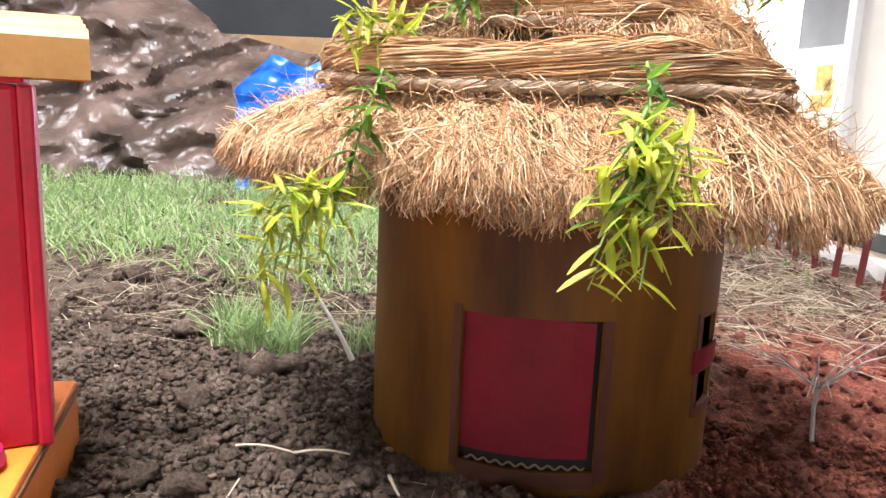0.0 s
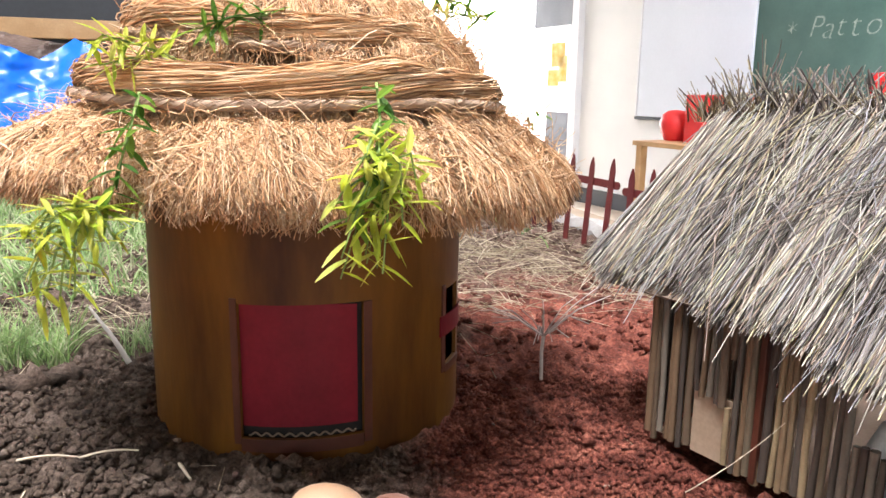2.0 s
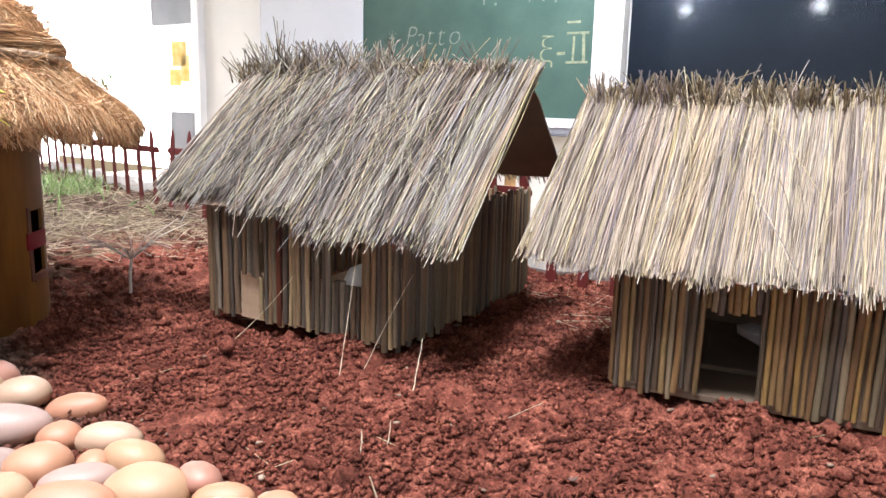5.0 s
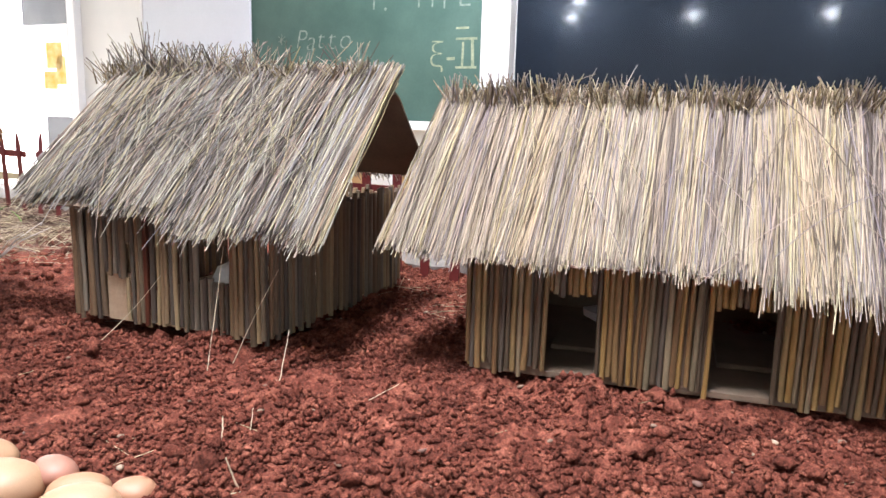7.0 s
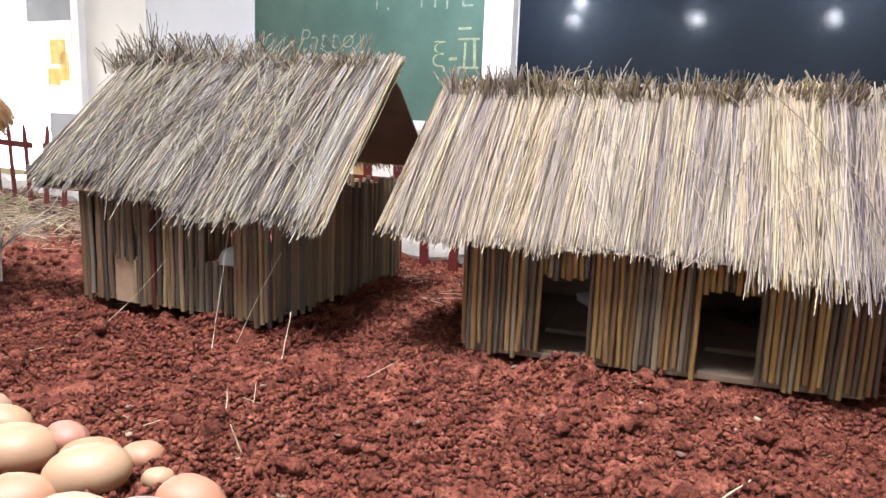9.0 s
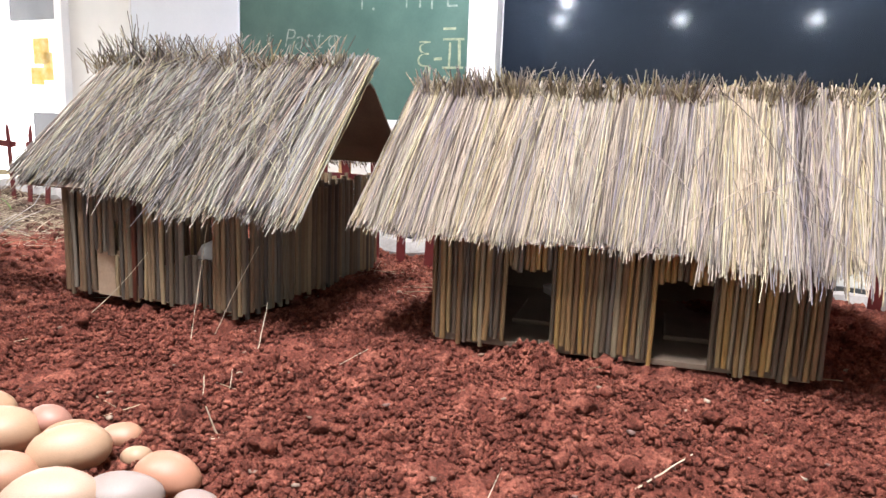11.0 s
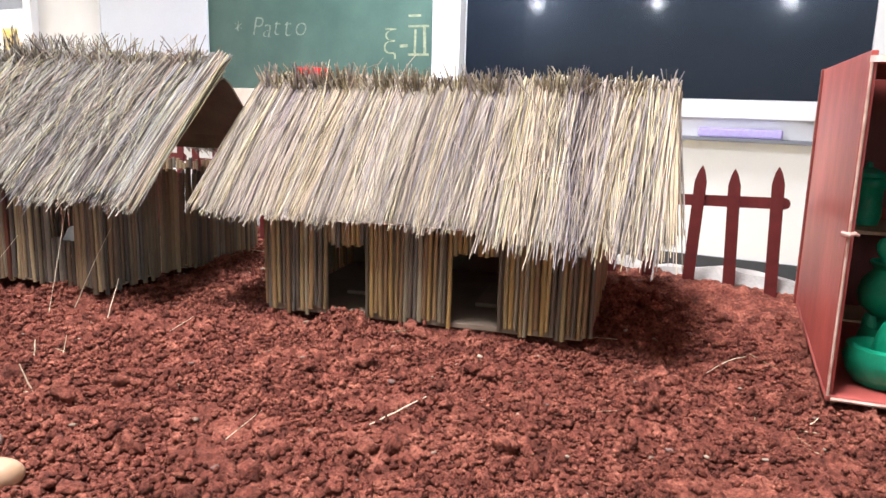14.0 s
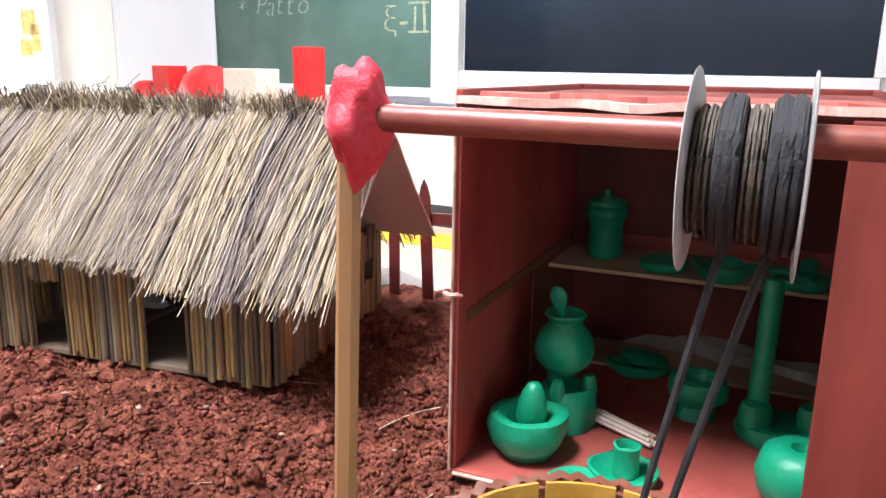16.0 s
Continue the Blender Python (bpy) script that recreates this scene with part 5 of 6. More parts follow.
flap = torn_strip(0.0, KW, -0.004, 0.012, KH - 0.006, 0.0026, 1.5)
part("upper_ply", torn_strip(0.012, KW - 0.02, 0.001, 0.03, KH - 0.003, 0.0016, 7.5), M_BOX_OUT, kb, "red-washed loose ply over the torn lip")
part("torn_lip", flap, M_LIP, kb, "pale torn card lip along the top")
part("torn_edge", tube([(0.001, -0.0016, z) for z in np.linspace(0.004, KH - 0.007, 24)], 0.0009, 6), M_EDGE, kb, "pale torn card edge")
part("torn_edge", tube([(x, -0.0012, 0.002) for x in np.linspace(0.003, KW - 0.002, 24)], 0.0012, 6), M_EDGE, kb, "pale torn card edge")
part("front_flap", box(0.173, -0.006, 0.004, KW + 0.004, -0.003, KH - 0.008, 0.001), M_BOX, kb, "brown taped card flap")
part("torn_edge", tube([(KW + 0.004, -0.0045, z) for z in np.linspace(0.004, KH - 0.009, 24)], 0.0016, 6), M_CARD_PALE, kb, "pale torn card edge")
part("shelf", box(0.0045, 0.165, 0.080, KW - 0.0045, KD - 0.0045, 0.083, 0.0005), M_CARD, kb, "bare cardboard shelf with corrugated edge")
part("shelf_tab", box(0.0045, KD - 0.006, 0.0835, KW - 0.0045, KD - 0.0042, 0.094), M_BOX_OUT, kb)
part("tape_strip", box(0.0042, 0.01, 0.086, 0.0052, 0.235, 0.092), M_TAPE, kb, "brown tape strip")
part("tape_strip", box(0.0042, 0.13, 0.006, 0.0052, 0.24, 0.084), M_TAPE, kb, "brown tape patch")
part("rear_mat", box(0.006, 0.185, 0.0042, 0.19, 0.238, 0.006), M_CARD, kb, "bare card strip on the floor")
part("nail", tube([(-0.003, -0.002, 0.104), (0.001, -0.004, 0.1035), (0.004, -0.003, 0.1045), (0.006, -0.001, 0.1035)], 0.0017, 7, taper=0.6), M_LIP, kb, "twisted paper knot on the edge")


def clay(name, x, y, z, builder, label, category, mat=None):
    """A hand-modelled clay thing standing at x, y, z in the kitchen box."""
    ob = thing(name, KM @ pose(x, y, z), label, category)
    builder(ob)
    return ob


def cl(ob, name, prof, seed=0.0, m=None, wob=0.10, sx=1.0, sy=1.0):
    part(name, lathe(prof, 28, wob, seed, m=m, sx=sx, sy=sy), M_CLAY, ob, "", True)


def in_box(wx, wy):
    q = KM.inverted() @ Vector((wx, wy, 0))
    return q.x, q.y


FZ, SZ = 0.0042, 0.0835


def mortar(ob):
    cl(ob, "bowl", [(0, 0), (0.014, 0.0005), (0.020, 0.008), (0.0225, 0.018), (0.021, 0.025), (0.017, 0.026), (0.0125, 0.023), (0.010, 0.014), (0, 0.012)], 1)
    cl(ob, "pestle", [(0, 0), (0.006, 0.001), (0.0085, 0.008), (0.008, 0.018), (0.0065, 0.024), (0.004, 0.029), (0, 0.031)], 2, pose(0.001, 0.0, 0.0145, 4, 5, 0))


def stove(ob):
    cl(ob, "body", [(0, 0), (0.019, 0.0005), (0.0185, 0.012), (0.0165, 0.022), (0.014, 0.025), (0.010, 0.022), (0, 0.021)], 3, wob=0.16)
    for a in (20, 140, 260):
        cl(ob, "horn", [(0, 0), (0.005, 0.001), (0.0045, 0.008), (0.003, 0.012), (0, 0.0125)], a, pose(0.0135 * math.cos(radians(a)), 0.0135 * math.sin(radians(a)), 0.020))


def round_pot(ob):
    cl(ob, "body", [(0, 0), (0.009, 0.0008), (0.0165, 0.008), (0.0185, 0.016), (0.0160, 0.025), (0.0105, 0.031), (0.0100, 0.0335), (0.0128, 0.0370), (0.0122, 0.0385), (0.0085, 0.0345), (0.0080, 0.028), (0, 0.026)], 4)
    cl(ob, "spoon", [(0, 0), (0.0022, 0.0008), (0.0026, 0.014), (0.005, 0.019), (0.0052, 0.024), (0.003, 0.028), (0, 0.029)], 5, pose(-0.002, 0.002, 0.026, 6, -9, 0), sy=0.5)


def oil_lamp(ob):
    cl(ob, "saucer", [(0, 0), (0.013, 0.0005), (0.0185, 0.004), (0.0190, 0.008), (0.0172, 0.0085), (0.013, 0.0045), (0, 0.004)], 6)
    cl(ob, "cup", [(0, 0), (0.0075, 0.0005), (0.0068, 0.010), (0.0075, 0.0165), (0.0062, 0.017), (0.005, 0.012), (0, 0.011)], 7, pose(0.001, 0.001, 0.0045))


def flat_plate(ob):
    cl(ob, "disc", [(0, 0), (0.014, 0.0004), (0.0165, 0.003), (0.0165, 0.0060), (0.015, 0.0072), (0.012, 0.0062), (0, 0.006)], 8)


def footed_bowl(ob):
    cl(ob, "foot", [(0, 0), (0.0125, 0.0004), (0.0115, 0.006), (0.010, 0.0105), (0, 0.011)], 9)
    cl(ob, "bowl", [(0, 0), (0.010, 0.0), (0.0185, 0.006), (0.0195, 0.012), (0.0175, 0.018), (0.0125, 0.0195), (0.0095, 0.0165), (0.008, 0.010), (0, 0.009)], 10, pose(0, 0, 0.0085))


def leaf_dish(ob):
    bm = lathe([(0, 0), (0.013, 0.0004), (0.0165, 0.004), (0.018, 0.009), (0.0165, 0.0095), (0.013, 0.005), (0, 0.0035)], 28, 0.12, 11)
    for v in bm.verts:
        if v.co.z > 0.003:
            a = math.atan2(v.co.y, v.co.x)
            k = 1 + 0.16 * abs(math.cos(2 * a))
            v.co.x, v.co.y, v.co.z = v.co.x * k, v.co.y * k, v.co.z + 0.0035 * abs(math.cos(2 * a))
    part("dish", bm, M_CLAY, ob, "", True)


def boat(ob):
    cl(ob, "shell", [(0, 0), (0.008, 0.0005), (0.0105, 0.004), (0.0115, 0.009), (0.0095, 0.0095), (0.007, 0.005), (0, 0.004)], 12, sx=1.9)
    cl(ob, "cover", [(0, 0), (0.009, 0.0005), (0.010, 0.003), (0.006, 0.0055), (0, 0.006)], 13, pose(0.004, 0.004, 0.0098, 12, 8, 10), sx=1.8)


def jar(ob):
    cl(ob, "body", [(0, 0), (0.0115, 0.0004), (0.0130, 0.008), (0.0120, 0.020), (0.0125, 0.028), (0.0150, 0.031), (0.0150, 0.036), (0.013, 0.0385), (0, 0.039)], 14)
    cl(ob, "lid", [(0, 0), (0.0148, 0.0002), (0.0140, 0.003), (0.007, 0.006), (0.003, 0.0075), (0.0022, 0.011), (0, 0.012)], 15, pose(0, 0, 0.0388))


def grinder(ob):
    cl(ob, "slab", [(0, 0), (0.019, 0.0005), (0.022, 0.006), (0.021, 0.012), (0.017, 0.0125), (0, 0.0115)], 16, sx=1.25, wob=0.14)
    cl(ob, "knob", [(0, 0), (0.0085, 0.0004), (0.0088, 0.008), (0.0075, 0.0125), (0, 0.014)], 17, pose(0.016, 0.002, 0.0118))
    cl(ob, "socket", [(0, 0), (0.0088, 0.0002), (0.010, 0.007), (0.008, 0.013), (0, 0.016)], 18, pose(-0.015, -0.006, 0.0115))
    cl(ob, "pole", [(0, 0), (0.0062, 0.0), (0.0058, 0.030), (0.0060, 0.074), (0.0048, 0.0775), (0, 0.0785)], 19, pose(-0.0145, -0.002, 0.0215, -2, 1, 0), wob=0.04)


def big_jar(ob):
    cl(ob, "body", [(0, 0), (0.013, 0.0005), (0.0195, 0.008), (0.0215, 0.018), (0.0195, 0.028), (0.013, 0.0325), (0.006, 0.032), (0.005, 0.027), (0, 0.026)], 20)


def kettle(ob):
    cl(ob, "saucer", [(0, 0), (0.015, 0.0004), (0.018, 0.004), (0.018, 0.0075), (0.015, 0.008), (0, 0.006)], 21)
    cl(ob, "knob", [(0, 0), (0.0052, 0.0004), (0.005, 0.008), (0.0055, 0.011), (0.003, 0.013), (0, 0.0135)], 22, pose(0.003, 0.0, 0.0065))
    part("handle", tube([(-0.016, -0.006, 0.006), (-0.018, -0.012, 0.012), (-0.010, -0.017, 0.014), (0.0, -0.018, 0.010), (0.006, -0.016, 0.006)], 0.0026, 10), M_CLAY, ob, "", True)


clay("mortar", *in_box(0.497, -0.418), FZ, mortar, "green clay mortar with its pestle standing inside", "mortar")
clay("stove", *in_box(0.545, -0.415), FZ, stove, "green clay stove with three pot horns", "stove")
clay("cooking_pot", *in_box(0.545, -0.412), FZ + 0.0325, round_pot, "round green clay pot with a spoon, on the stove", "pot")
clay("oil_lamp", *in_box(0.504, -0.474), FZ, oil_lamp, "green clay saucer lamp with a tubular cup", "lamp")
clay("plate", *in_box(0.478, -0.461), FZ, flat_plate, "flat green clay plate on the box floor", "plate")
clay("bowl", *in_box(0.607, -0.474), FZ, footed_bowl, "thick green clay bowl on a low foot", "bowl")
clay("covered_dish", *in_box(0.640, -0.418), FZ + 0.002, boat, "long covered green clay dish by the back wall", "dish")
clay("grinding_mill", *in_box(0.606, -0.526), FZ, grinder, "green clay grinding slab with tall upright pole", "mill")
clay("storage_jar", *in_box(0.540, -0.552), FZ, big_jar, "squat green clay storage jar", "jar")
clay("lidded_jar", *in_box(0.658, -0.378), SZ, jar, "green clay jar with a knobbed lid on the shelf", "jar")
clay("plate", *in_box(0.652, -0.426), SZ, flat_plate, "flat green clay plate on the shelf", "plate")
clay("leaf_dish", *in_box(0.652, -0.468), SZ, leaf_dish, "green clay dish with pinched corners on the shelf", "dish")
clay("kettle", *in_box(0.668, -0.513), SZ, kettle, "green clay dish with knob and looped handle on the shelf", "dish")
random.seed(5)
fx, fy = in_box(0.560, -0.425)
wood = thing("firewood", KM @ pose(fx, fy, FZ + 0.002, 0, 0, -28), "bundle of pale split sticks beside the stove", "firewood")
for i in range(8):
    part("stick", tube([(-0.004 + random.uniform(-0.003, 0.003), (i % 4) * 0.0026 - 0.004, 0.0012 + 0.0026 * (i // 4)), (0.046 + random.uniform(-0.005, 0.005), (i % 4) * 0.0024 - 0.004, 0.0012 + 0.0024 * (i // 4))], 0.0013, 5), M_STRAW_GOLD if i % 2 else M_CARD_PALE, wood)

# ---- draw well ----
well = thing("draw_well", pose(0.324, -0.545, 0), "round well of brown corrugated card with yellow brick lining", "well")
WR, WH = 0.050, 0.079


def fluted(r, z0, z1, n, depth, thick):
    bm = bmesh.new()
    rings = []
    for z, inner in ((z0, 0), (z1, 0), (z1, 1), (z0, 1)):
        ring = []
        for i in range(n * 4):
            a = 2 * math.pi * (i + 0.8 * noise.noise((i * 0.23, 4.0, 0))) / (n * 4)
            rr = r + depth * (1, 0.5, 0, 0.5)[i % 4] - (thick + depth if inner else 0)
            ring.append(bm.verts.new((rr * math.cos(a), rr * math.sin(a), z + (0.0012 * noise.noise((i * 0.31, z * 9, 0)) if z > z0 else 0))))
        rings.append(ring)
    for p, q in zip(rings, rings[1:] + rings[:1]):
        for i in range(n * 4):
            j = (i + 1) % (n * 4)
            bm.faces.new((p[i], p[j], q[j], q[i]))
    bmesh.ops.recalc_face_normals(bm, faces=bm.faces)
    return bm


part("corrugated_wall", fluted(WR, -0.01, WH, 46, 0.0028, 0.002), M_WELL, well, "brown painted corrugated card", True)
lining = part("lining", lathe([(WR - 0.0022, -0.01), (WR - 0.0022, WH - 0.002), (WR - 0.0045, WH - 0.002), (WR - 0.0045, -0.01)], 48), M_WELL, well)
for row in range(4):
    for i in range(11):
        a0 = 2 * math.pi * (i + 0.5 * (row % 2)) / 11
        bm = bmesh.new()
        vs = []
        for k in range(4):
            a = a0 + 2 * math.pi / 11 * 0.9 * k / 3
            vs.append([bm.verts.new(((WR - q) * math.cos(a), (WR - q) * math.sin(a), z)) for q, z in ((0.005, 0.003 + row * 0.0198), (0.005, 0.0205 + row * 0.0198), (0.0062, 0.0205 + row * 0.0198), (0.0062, 0.003 + row * 0.0198))])
        for p, q in zip(vs, vs[1:]):
            for u in range(4):
                bm.faces.new((p[u], q[u], q[(u + 1) % 4], p[(u + 1) % 4]))
        bm.faces.new(vs[0])
        bm.faces.new(list(reversed(vs[-1])))
        bmesh.ops.recalc_face_normals(bm, faces=bm.faces)
        part("brick", bm, M_YELLOW, lining)
for sx_, sy_, nm in ((-0.019, 0.071, "post"), (0.022, -0.078, "post")):
    part(nm, lathe([(0.0036, -0.015), (0.0036, 0.186), (0, 0.187)], 6, m=pose(sx_, sy_ + (0.006 if sy_ > 0 else 0), 0, 2.0 if sy_ > 0 else 0, 0, 0)), M_WOOD, well, "plain wooden pencil-like post")
p0, p1 = Vector((-0.018, 0.067, 0.1985)), Vector((0.021, -0.082, 0.1975))
part("crossbar", tube([p0, p1], 0.0037, 14), M_ROD, well, "brown painted cross rod", True)
for cx, cy, k in ((-0.018, 0.068, 5.0), (0.021, -0.080, 9.0)):
    # squeezed lump: pinched towards the post, with pressed dents
    bm = bmesh.new()
    bmesh.ops.create_icosphere(bm, subdivisions=4, radius=1)
    for v in bm.verts:
        p = v.co.copy()
        d = 1 + 0.34 * noise.noise(p * 1.3 + Vector((k, 0, 0))) - 0.22 * max(0.0, noise.noise(p * 2.6 + Vector((0, k, 0)))) + 0.07 * noise.noise(p * 6 + Vector((0, 0, k)))
        w = 0.0098 * (1.0 if p.z > 0 else 1 + 0.50 * p.z)
        v.co = Vector((cx + p.x * w * d, cy + p.y * w * d, 0.1965 + p.z * 0.0165 * d))
    part("clay_joint", bm, M_REDCLAY, well, "pressed red clay joint", True)
dirv = (p1 - p0).normalized()
mid = p0 + dirv * 0.0985 + Vector((0, 0, -0.008))
spm = Matrix.Translation(mid) @ dirv.to_track_quat("Z", "Y").to_matrix().to_4x4()
spool = part("spool", lathe([(0.0045, -0.0122), (0.0228, -0.0121), (0.0232, -0.0118), (0.0228, -0.0115), (0.009, -0.0113), (0.009, 0.0113), (0.0228, 0.0115), (0.0232, 0.0118), (0.0228, 0.0121), (0.0045, 0.0122)], 72, 0.05, 3.0, m=spm), M_SPOOL, well, "grey spool on the rod", True)
for z0, z1, r, m_, lb in ((-0.0112, -0.0064, 0.0150, M_THREAD_TAN, "thin grey-brown wound thread"), (-0.0062, -0.0008, 0.0178, M_THREAD, "dark wound cord"), (-0.0006, 0.0040, 0.0154, M_THREAD_TAN, "thin grey-brown wound thread"), (0.0042, 0.0112, 0.0180, M_THREAD, "dark wound cord")):
    # many turns of cord lying over one another
    g = np.random.default_rng(int(r * 1e5))
    fine = m_ is M_THREAD_TAN
    turns, step = (15, 0.00042) if fine else (9, 0.0010)
    pts = []
    for i in range(turns * 20):
        a, q = i * math.pi / 10, i / (turns * 20)
        zig = 0.5 + 0.5 * math.sin(q * math.pi * (5 if fine else 3) + 0.4)
        pts.append(spm @ Vector(((r - step - 0.0016 * abs(zig - 0.5) + 0.0005 * math.sin(a * 0.37)) * math.cos(a), (r - step - 0.0016 * abs(zig - 0.5) + 0.0005 * math.sin(a * 0.37)) * math.sin(a), z0 + step + (z1 - z0 - 2 * step) * zig)))
    bm = lathe([(0.0085, z0), (r - 0.0022, z0), (r - 0.0012, 0.5 * (z0 + z1)), (r - 0.0022, z1), (0.0085, z1)], 32, 0.04, r * 100, m=spm)
    part("winding", tube(pts, step, 5, bm), m_, spool, lb, True)
bot = Vector((0.004, -0.004, 0.055))
for off, end in ((-0.003, bot), (0.007, bot + Vector((0.004, -0.004, 0)))):
    st = mid + dirv * off + Vector((0, 0, -0.0145))
    part("cord", tube([st, st.lerp(end, 0.5) + Vector((0.001, 0.001, 0)), end], 0.0011, 6), M_THREAD, spool, "dark hanging cord")
pail = thing("well_bucket", pose(0.326, -0.549, 0.022), "small pale bucket hanging in the well", "bucket")
part("pail", lathe([(0, 0), (0.011, 0), (0.014, 0.022), (0.0132, 0.022), (0.0105, 0.002), (0, 0.002)], 24), M_SPOOL, pail, "", True)
part("bail", tube([(-0.0136, 0, 0.021), (-0.008, 0, 0.030), (0, 0, 0.033), (0.008, 0, 0.030), (0.0136, 0, 0.021)], 0.0008, 6), M_THREAD, pail)
part("knot", lathe([(0, 0), (0.004, 0.001), (0.005, 0.005), (0.003, 0.009), (0, 0.010)], 16, 0.3, 3.0, m=pose(0, 0, 0.031)), M_THREAD, pail, "dark cord knot", True)
rope = thing("coiled_rope", pose(0.324, -0.545, 0.062), "loose white rope coiled inside the well", "rope")
part("coil", tube([(0.041 * math.cos(a), 0.041 * math.sin(a), 0.004 * math.sin(a * 2.0) + 0.002 * a) for a in np.linspace(-0.6, 3.6, 40)], 0.0015, 8), M_CORD, rope, "", True)

# ---- red pavilion at the start ----
PM = Matrix(((0.966, -0.257, 0, -0.196), (0.257, 0.966, 0, 0.395), (0, 0, 1, 0.0), (0, 0, 0, 1)))
pav = thing("red_pavilion", PM, "red box hut with ochre fluted roof on an orange base", "model hut")
part("base", box(-0.30, -0.26, -0.012, 0.0, 0.0, 0.030, 0.0015), M_ORANGE, pav, "orange painted card base with open corrugated edge")
part("base_edge", box(0.0004, -0.255, 0.024, 0.0016, -0.004, 0.0265), M_TAPE, pav, "dark corrugated slit")
part("body", box(-0.20, -0.085, 0.0305, -0.009, -0.028, 0.188, 0.0025), M_POSTRED, pav, "glossy scarlet wall")
part("corner_strip", box(-0.0092, -0.088, 0.0305, -0.003, -0.026, 0.188, 0.0015), M_POSTRED, pav)
roofp = bmesh.new()
prof = [(-0.105 + 0.0035 * i, 0.1945 + 0.0035 * math.sin(i * 0.85) + 0.0005 * i) for i in range(31)]
top = [[roofp.verts.new((x, y, z + 0.012)) for y, z in prof] for x in (-0.22, 0.018)]
low = [[roofp.verts.new((x, y, z - 0.004)) for y, z in prof] for x in (-0.22, 0.018)]
for i in range(30):
    roofp.faces.new((top[0][i], top[1][i], top[1][i + 1], top[0][i + 1]))
    roofp.faces.new((low[0][i], low[0][i + 1], low[1][i + 1], low[1][i]))
    roofp.faces.new((top[1][i], low[1][i], low[1][i + 1], top[1][i + 1]))
    roofp.faces.new((top[0][i], top[0][i + 1], low[0][i + 1], low[0][i]))
roofp.faces.new((top[0][0], low[0][0], low[1][0], top[1][0]))
roofp.faces.new((top[0][-1], top[1][-1], low[1][-1], low[0][-1]))
bmesh.ops.recalc_face_normals(roofp, faces=roofp.faces)
part("roof", roofp, M_ROOFYEL, pav, "ochre painted fluted card roof")
part("cornice", box(-0.205, -0.092, 0.1885, -0.006, -0.022, 0.1915, 0.001), M_PINK, pav, "dark pink painted joint")
part("window_panel", box(-0.085, -0.0885, 0.13, -0.05, -0.086, 0.16, 0.001), M_REDCLAY, pav)
turn = Matrix.Translation((-0.0125, -0.028, 0)) @ Matrix.Rotation(radians(12), 4, "Z") @ Matrix.Translation((0.010, 0.028, 0))
for o in pav.children:
    if not o.name.startswith("base"):
        o.matrix_local = turn
bead = mesh_object("magenta_disc", lathe([(0, 0), (0.010, 0), (0.013, 0.003), (0.012, 0.008), (0.006, 0.011), (0, 0.0115)], 24, 0.05), M_PINK, smooth=True)
bead.matrix_world = PM @ pose(-0.020, -0.105, 0.0305)
tagged(bead, "magenta painted disc on the orange base", "disc")


# ---- grass, weeds and straw ----
def blades(name, n, region, height, seed, material, label, bend=0.6, radius=0.0006, dens=None, flat=0.0):
    g = np.random.default_rng(seed)
    x, y = g.uniform(region[0], region[1], n), g.uniform(region[2], region[3], n)
    if dens is not None:
        keep = g.random(n) < dens(x, y)
        x, y = x[keep], y[keep]
    n = len(x)
    t = np.linspace(0, 1, 5)[None]
    L = height * g.uniform(0.4, 1.3, n)[:, None]
    a = g.uniform(0, 2 * np.pi, n)[:, None]
    b = (bend * g.uniform(0.2, 1.3, n))[:, None]
    X = x[:, None] + np.cos(a) * L * b * t ** 1.6 * (1 + flat)
    Y = y[:, None] + np.sin(a) * L * b * t ** 1.6 * (1 + flat)
    Z = ground_z(x, y)[:, None] - 0.002 + L * np.sqrt(np.clip(1 - (b * 0.7) ** 2, 0.02, 1)) * (t - 0.25 * b * t * t) * (1 - flat * 0.92)
    r = radius * g.uniform(0.6, 1.5, n)[:, None] * (1 - 0.75 * t)
    ob = strand_mesh(name, np.stack([X, Y, Z], -1), r, material)
    return tagged(ob, label, "grass", kind="stuff")


def lawn(x, y):
    return np.clip((y - 0.80 - 0.3 * value_noise(x, y, 7, 2)) / 0.14, 0, 1) * np.clip((0.34 - x) / 0.2, 0.05, 1) * np.clip(value_noise(x, y, 14, 3) * 2 + 0.8, 0.1, 1)


blades("lawn_grass", 27000, (-1.0, 0.46, 0.72, 1.55), 0.034, 101, M_GRASS, "tufts of fresh green grass on the earth bank", 0.75, 0.0013, dens=lawn)
blades("dry_grass", 3200, (-0.6, 0.52, 0.60, 1.4), 0.05, 102, M_DRY, "dry bent grass stalks among the green", 1.1, 0.0006, flat=0.6)
blades("dry_grass", 500, (0.15, 0.50, 0.60, 1.05), 0.06, 103, M_DRY, "dry grass stalks lying on the earth", 1.2, 0.0005, flat=0.9)
blades("grass_tuft", 420, (-0.175, -0.105, 0.555, 0.60), 0.042, 104, M_GRASS, "small green tuft of grass in grey earth", 0.7, 0.0007)
blades("grass_tuft", 90, (-0.07, -0.04, 0.55, 0.60), 0.03, 105, M_GRASS, "small green tuft of grass beside the round hut", 0.7, 0.0006)
blades("grass_tuft", 260, (0.386, 0.483, 1.125, 1.265), 0.045, 108, M_GRASS, "leafy green tuft of grass at the fence", 0.8, 0.0012)
blades("straw_litter", 420, (-0.2, 0.62, -0.45, 0.62), 0.02, 106, M_DRY, "short straw bits scattered on the earth", 1.2, 0.00045, flat=0.97)
